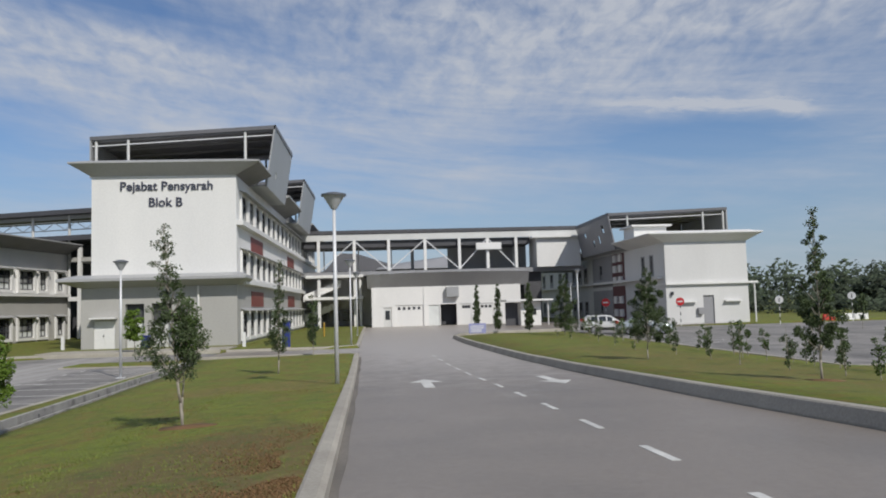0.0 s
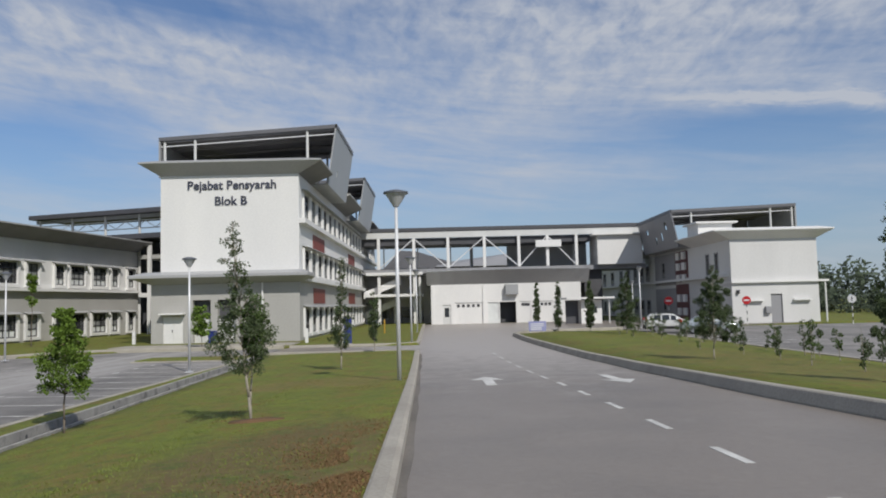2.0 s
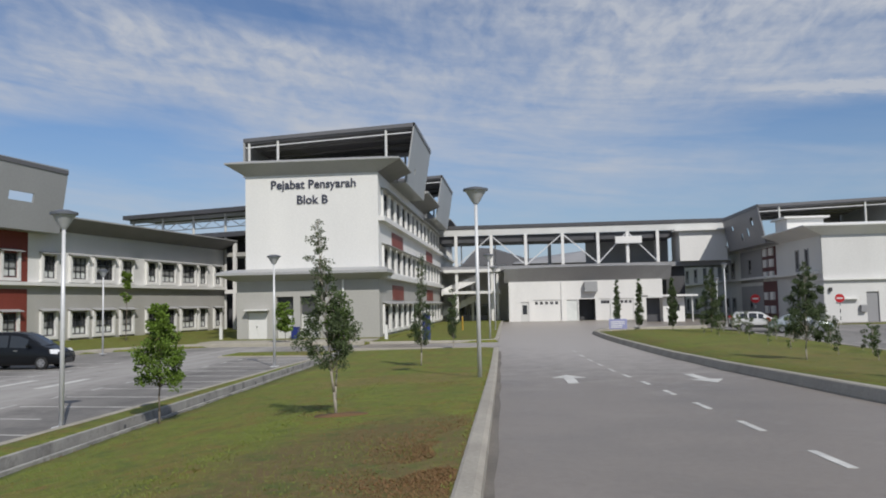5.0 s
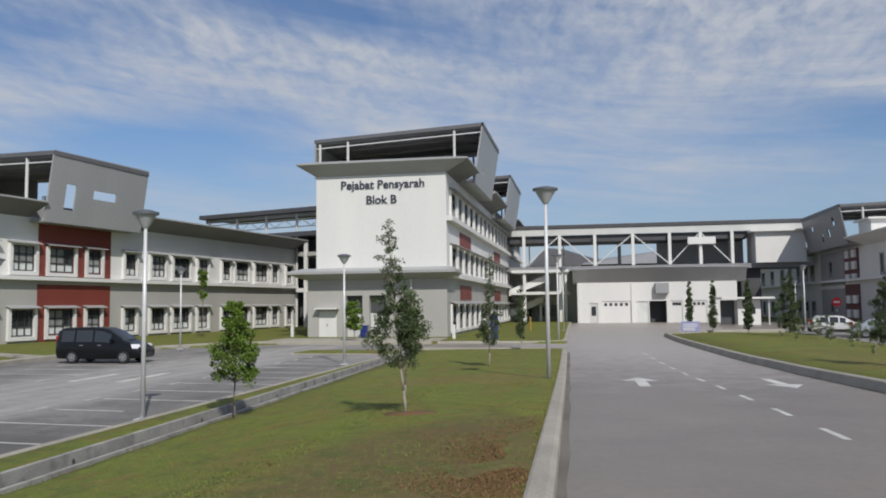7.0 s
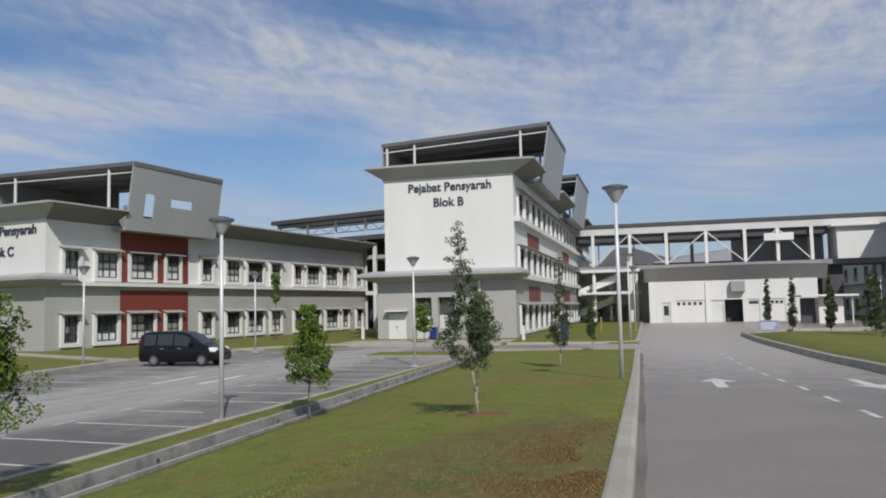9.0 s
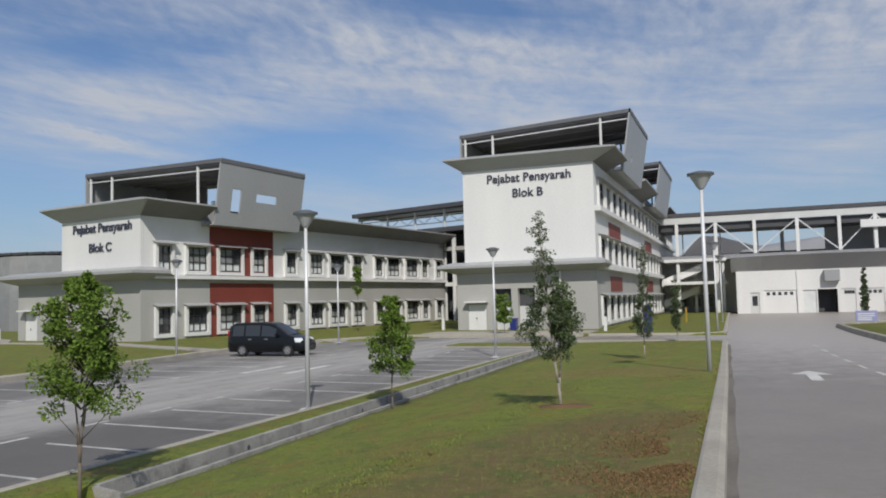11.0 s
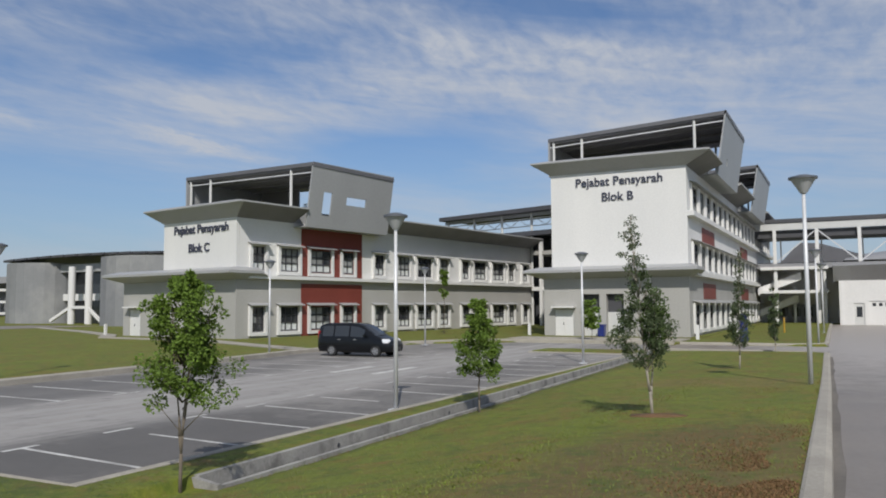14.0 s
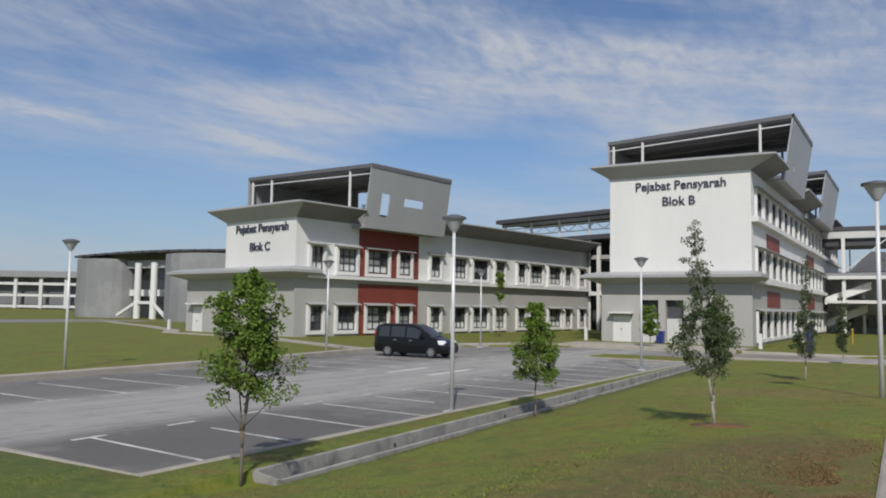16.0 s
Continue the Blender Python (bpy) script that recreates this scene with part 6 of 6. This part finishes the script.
# ---- signs and small fixtures ----
def post_sign(x, y, z, height, r, face, bar, label, group=""):
    root = thing("road_sign", label, "road sign", group, at=pose(x, y, z, 0, 0, math.degrees(math.atan2(-x, y))))
    n = 7
    for k in range(n):
        part("post_band", Geo().tube((0, 0.03, height * k / n), (0, 0.03, height * (k + 1) / n), 0.04, 0.04, 10), FRAME if k % 2 else WHITE, root)
    part("disc", Geo().tube((0, -0.02, height), (0, 0.0, height), r, r, 28), face, root, "round sign plate")
    if bar:
        part("bar", Geo().box(-r * 0.62, r * 0.62, -0.035, -0.022, height - r * 0.17, height + r * 0.17), bar, root)
    else:
        part("mark", Geo().box(-r * 0.12, r * 0.12, -0.035, -0.022, height - r * 0.5, height + r * 0.5), FRAME, root)
    return root


post_sign(27.0, 93.0, 0.0, 2.6, 0.50, SIGN_RED, WHITE, "round red no-entry sign on a striped post", "no-entry signs")
post_sign(31.0, 79.5, 0.0, 2.5, 0.42, SIGN_RED, WHITE, "round red no-entry sign on a striped post", "no-entry signs")
post_sign(39.6, 75.5, 0.0, 2.4, 0.38, WHITE, None, "round white traffic sign on a striped post", "white signs")
post_sign(47.8, 76.5, 0.0, 2.6, 0.38, WHITE, None, "round white traffic sign on a striped post", "white signs")
board = thing("notice_board", "low blue notice board on two legs by the verge", "sign", at=pose(8.3, 67.5, 0.12))
part("panel", Geo().box(-0.75, 0.75, -0.03, 0.03, 0.2, 1.05), SIGN_BLUE, board, "pale blue panel", bevel=0.01)
for z in (0.82, 0.66, 0.5, 0.36):
    part("text_bar", Geo().box(-0.6, 0.55 - 0.2 * (z < 0.6), -0.042, -0.031, z - 0.035, z + 0.035), WHITE, board)
for x in (-0.6, 0.6):
    part("leg", Geo().tube((x, 0.05, -0.05), (x, 0.05, 1.0), 0.03), GALV, board)
for k, (x, y, m) in enumerate(((47.0, 79.5, PLASTIC_RED), (48.9, 79.3, WHITE), (50.6, 79.6, WHITE))):
    b = thing("barrier", "plastic traffic barrier at the car park edge", "barrier", "traffic barriers", at=pose(x, y, 0.0, 0, 0, 10 - 8 * k))
    part("body", Geo().hexa([(-0.7, -0.25), (0.7, -0.25), (0.7, 0.25), (-0.7, 0.25)], 0.0, [(-0.7, -0.1), (0.7, -0.1), (0.7, 0.1), (-0.7, 0.1)], 0.75), m, b, bevel=0.03)
for x, y in ((-63.8, 52.2), (-25.7, 66.0), (-10.6, 62.3)):
    b = thing("bollard", "short white marker post on the lawn", "bollard", "marker posts", at=pose(x, y, 0.02))
    part("post", Geo().box(-0.12, 0.12, -0.12, 0.12, 0, 1.15), WHITE, b, bevel=0.02)
bin_ = thing("wheelie_bin", "blue wheeled bin beside the recessed doors", "bin", at=pose(-18.95, 65.4, 0.0))
part("body", Geo().hexa([(-0.25, -0.3), (0.25, -0.3), (0.25, 0.3), (-0.25, 0.3)], 0.05, [(-0.3, -0.36), (0.3, -0.36), (0.3, 0.36), (-0.3, 0.36)], 0.98), BIN_BLUE, bin_, bevel=0.02)
part("lid", Geo().box(-0.32, 0.32, -0.4, 0.4, 0.98, 1.07), BIN_BLUE, bin_, bevel=0.02)
blue = thing("notice_totem", "tall blue notice panel on the lawn beside the block", "sign", at=pose(-6.7, 56.9, 0.0, 0, 0, 4))
part("panel", Geo().box(-0.28, 0.28, -0.06, 0.06, 0.15, 2.05), BIN_BLUE, blue, "deep blue panel", bevel=0.015)
part("edge", Geo().box(-0.42, -0.30, -0.05, 0.05, 0.0, 1.7), WHITE, blue, "white side post")
part("foot", Geo().box(-0.45, 0.32, -0.12, 0.12, -0.05, 0.145), CONCRETE, blue)
hyd = thing("hydrant_post", "yellow hydrant marker post on the lawn", "hydrant", at=pose(-5.6, 78.0, 0.05))
part("post", Geo().tube((0, 0, 0), (0, 0, 1.3), 0.08), YELLOW, hyd)
part("cap", Geo().tube((0, 0, 1.3), (0, 0, 1.42), 0.10, 0.05), YELLOW, hyd)
pipe = thing("downpipe", "white rain pipe on the office block corner", "pipe", at=pose(-14.9, 65.86, 0.0))
part("pipe", Geo().tube((0, 0, 3.2), (0, 0, 5.0), 0.09), WHITE, pipe)
part("lower_pipe", Geo().tube((0, 0, 0), (0, 0, 3.2), 0.085), GREY, pipe, "grey lower length of pipe")
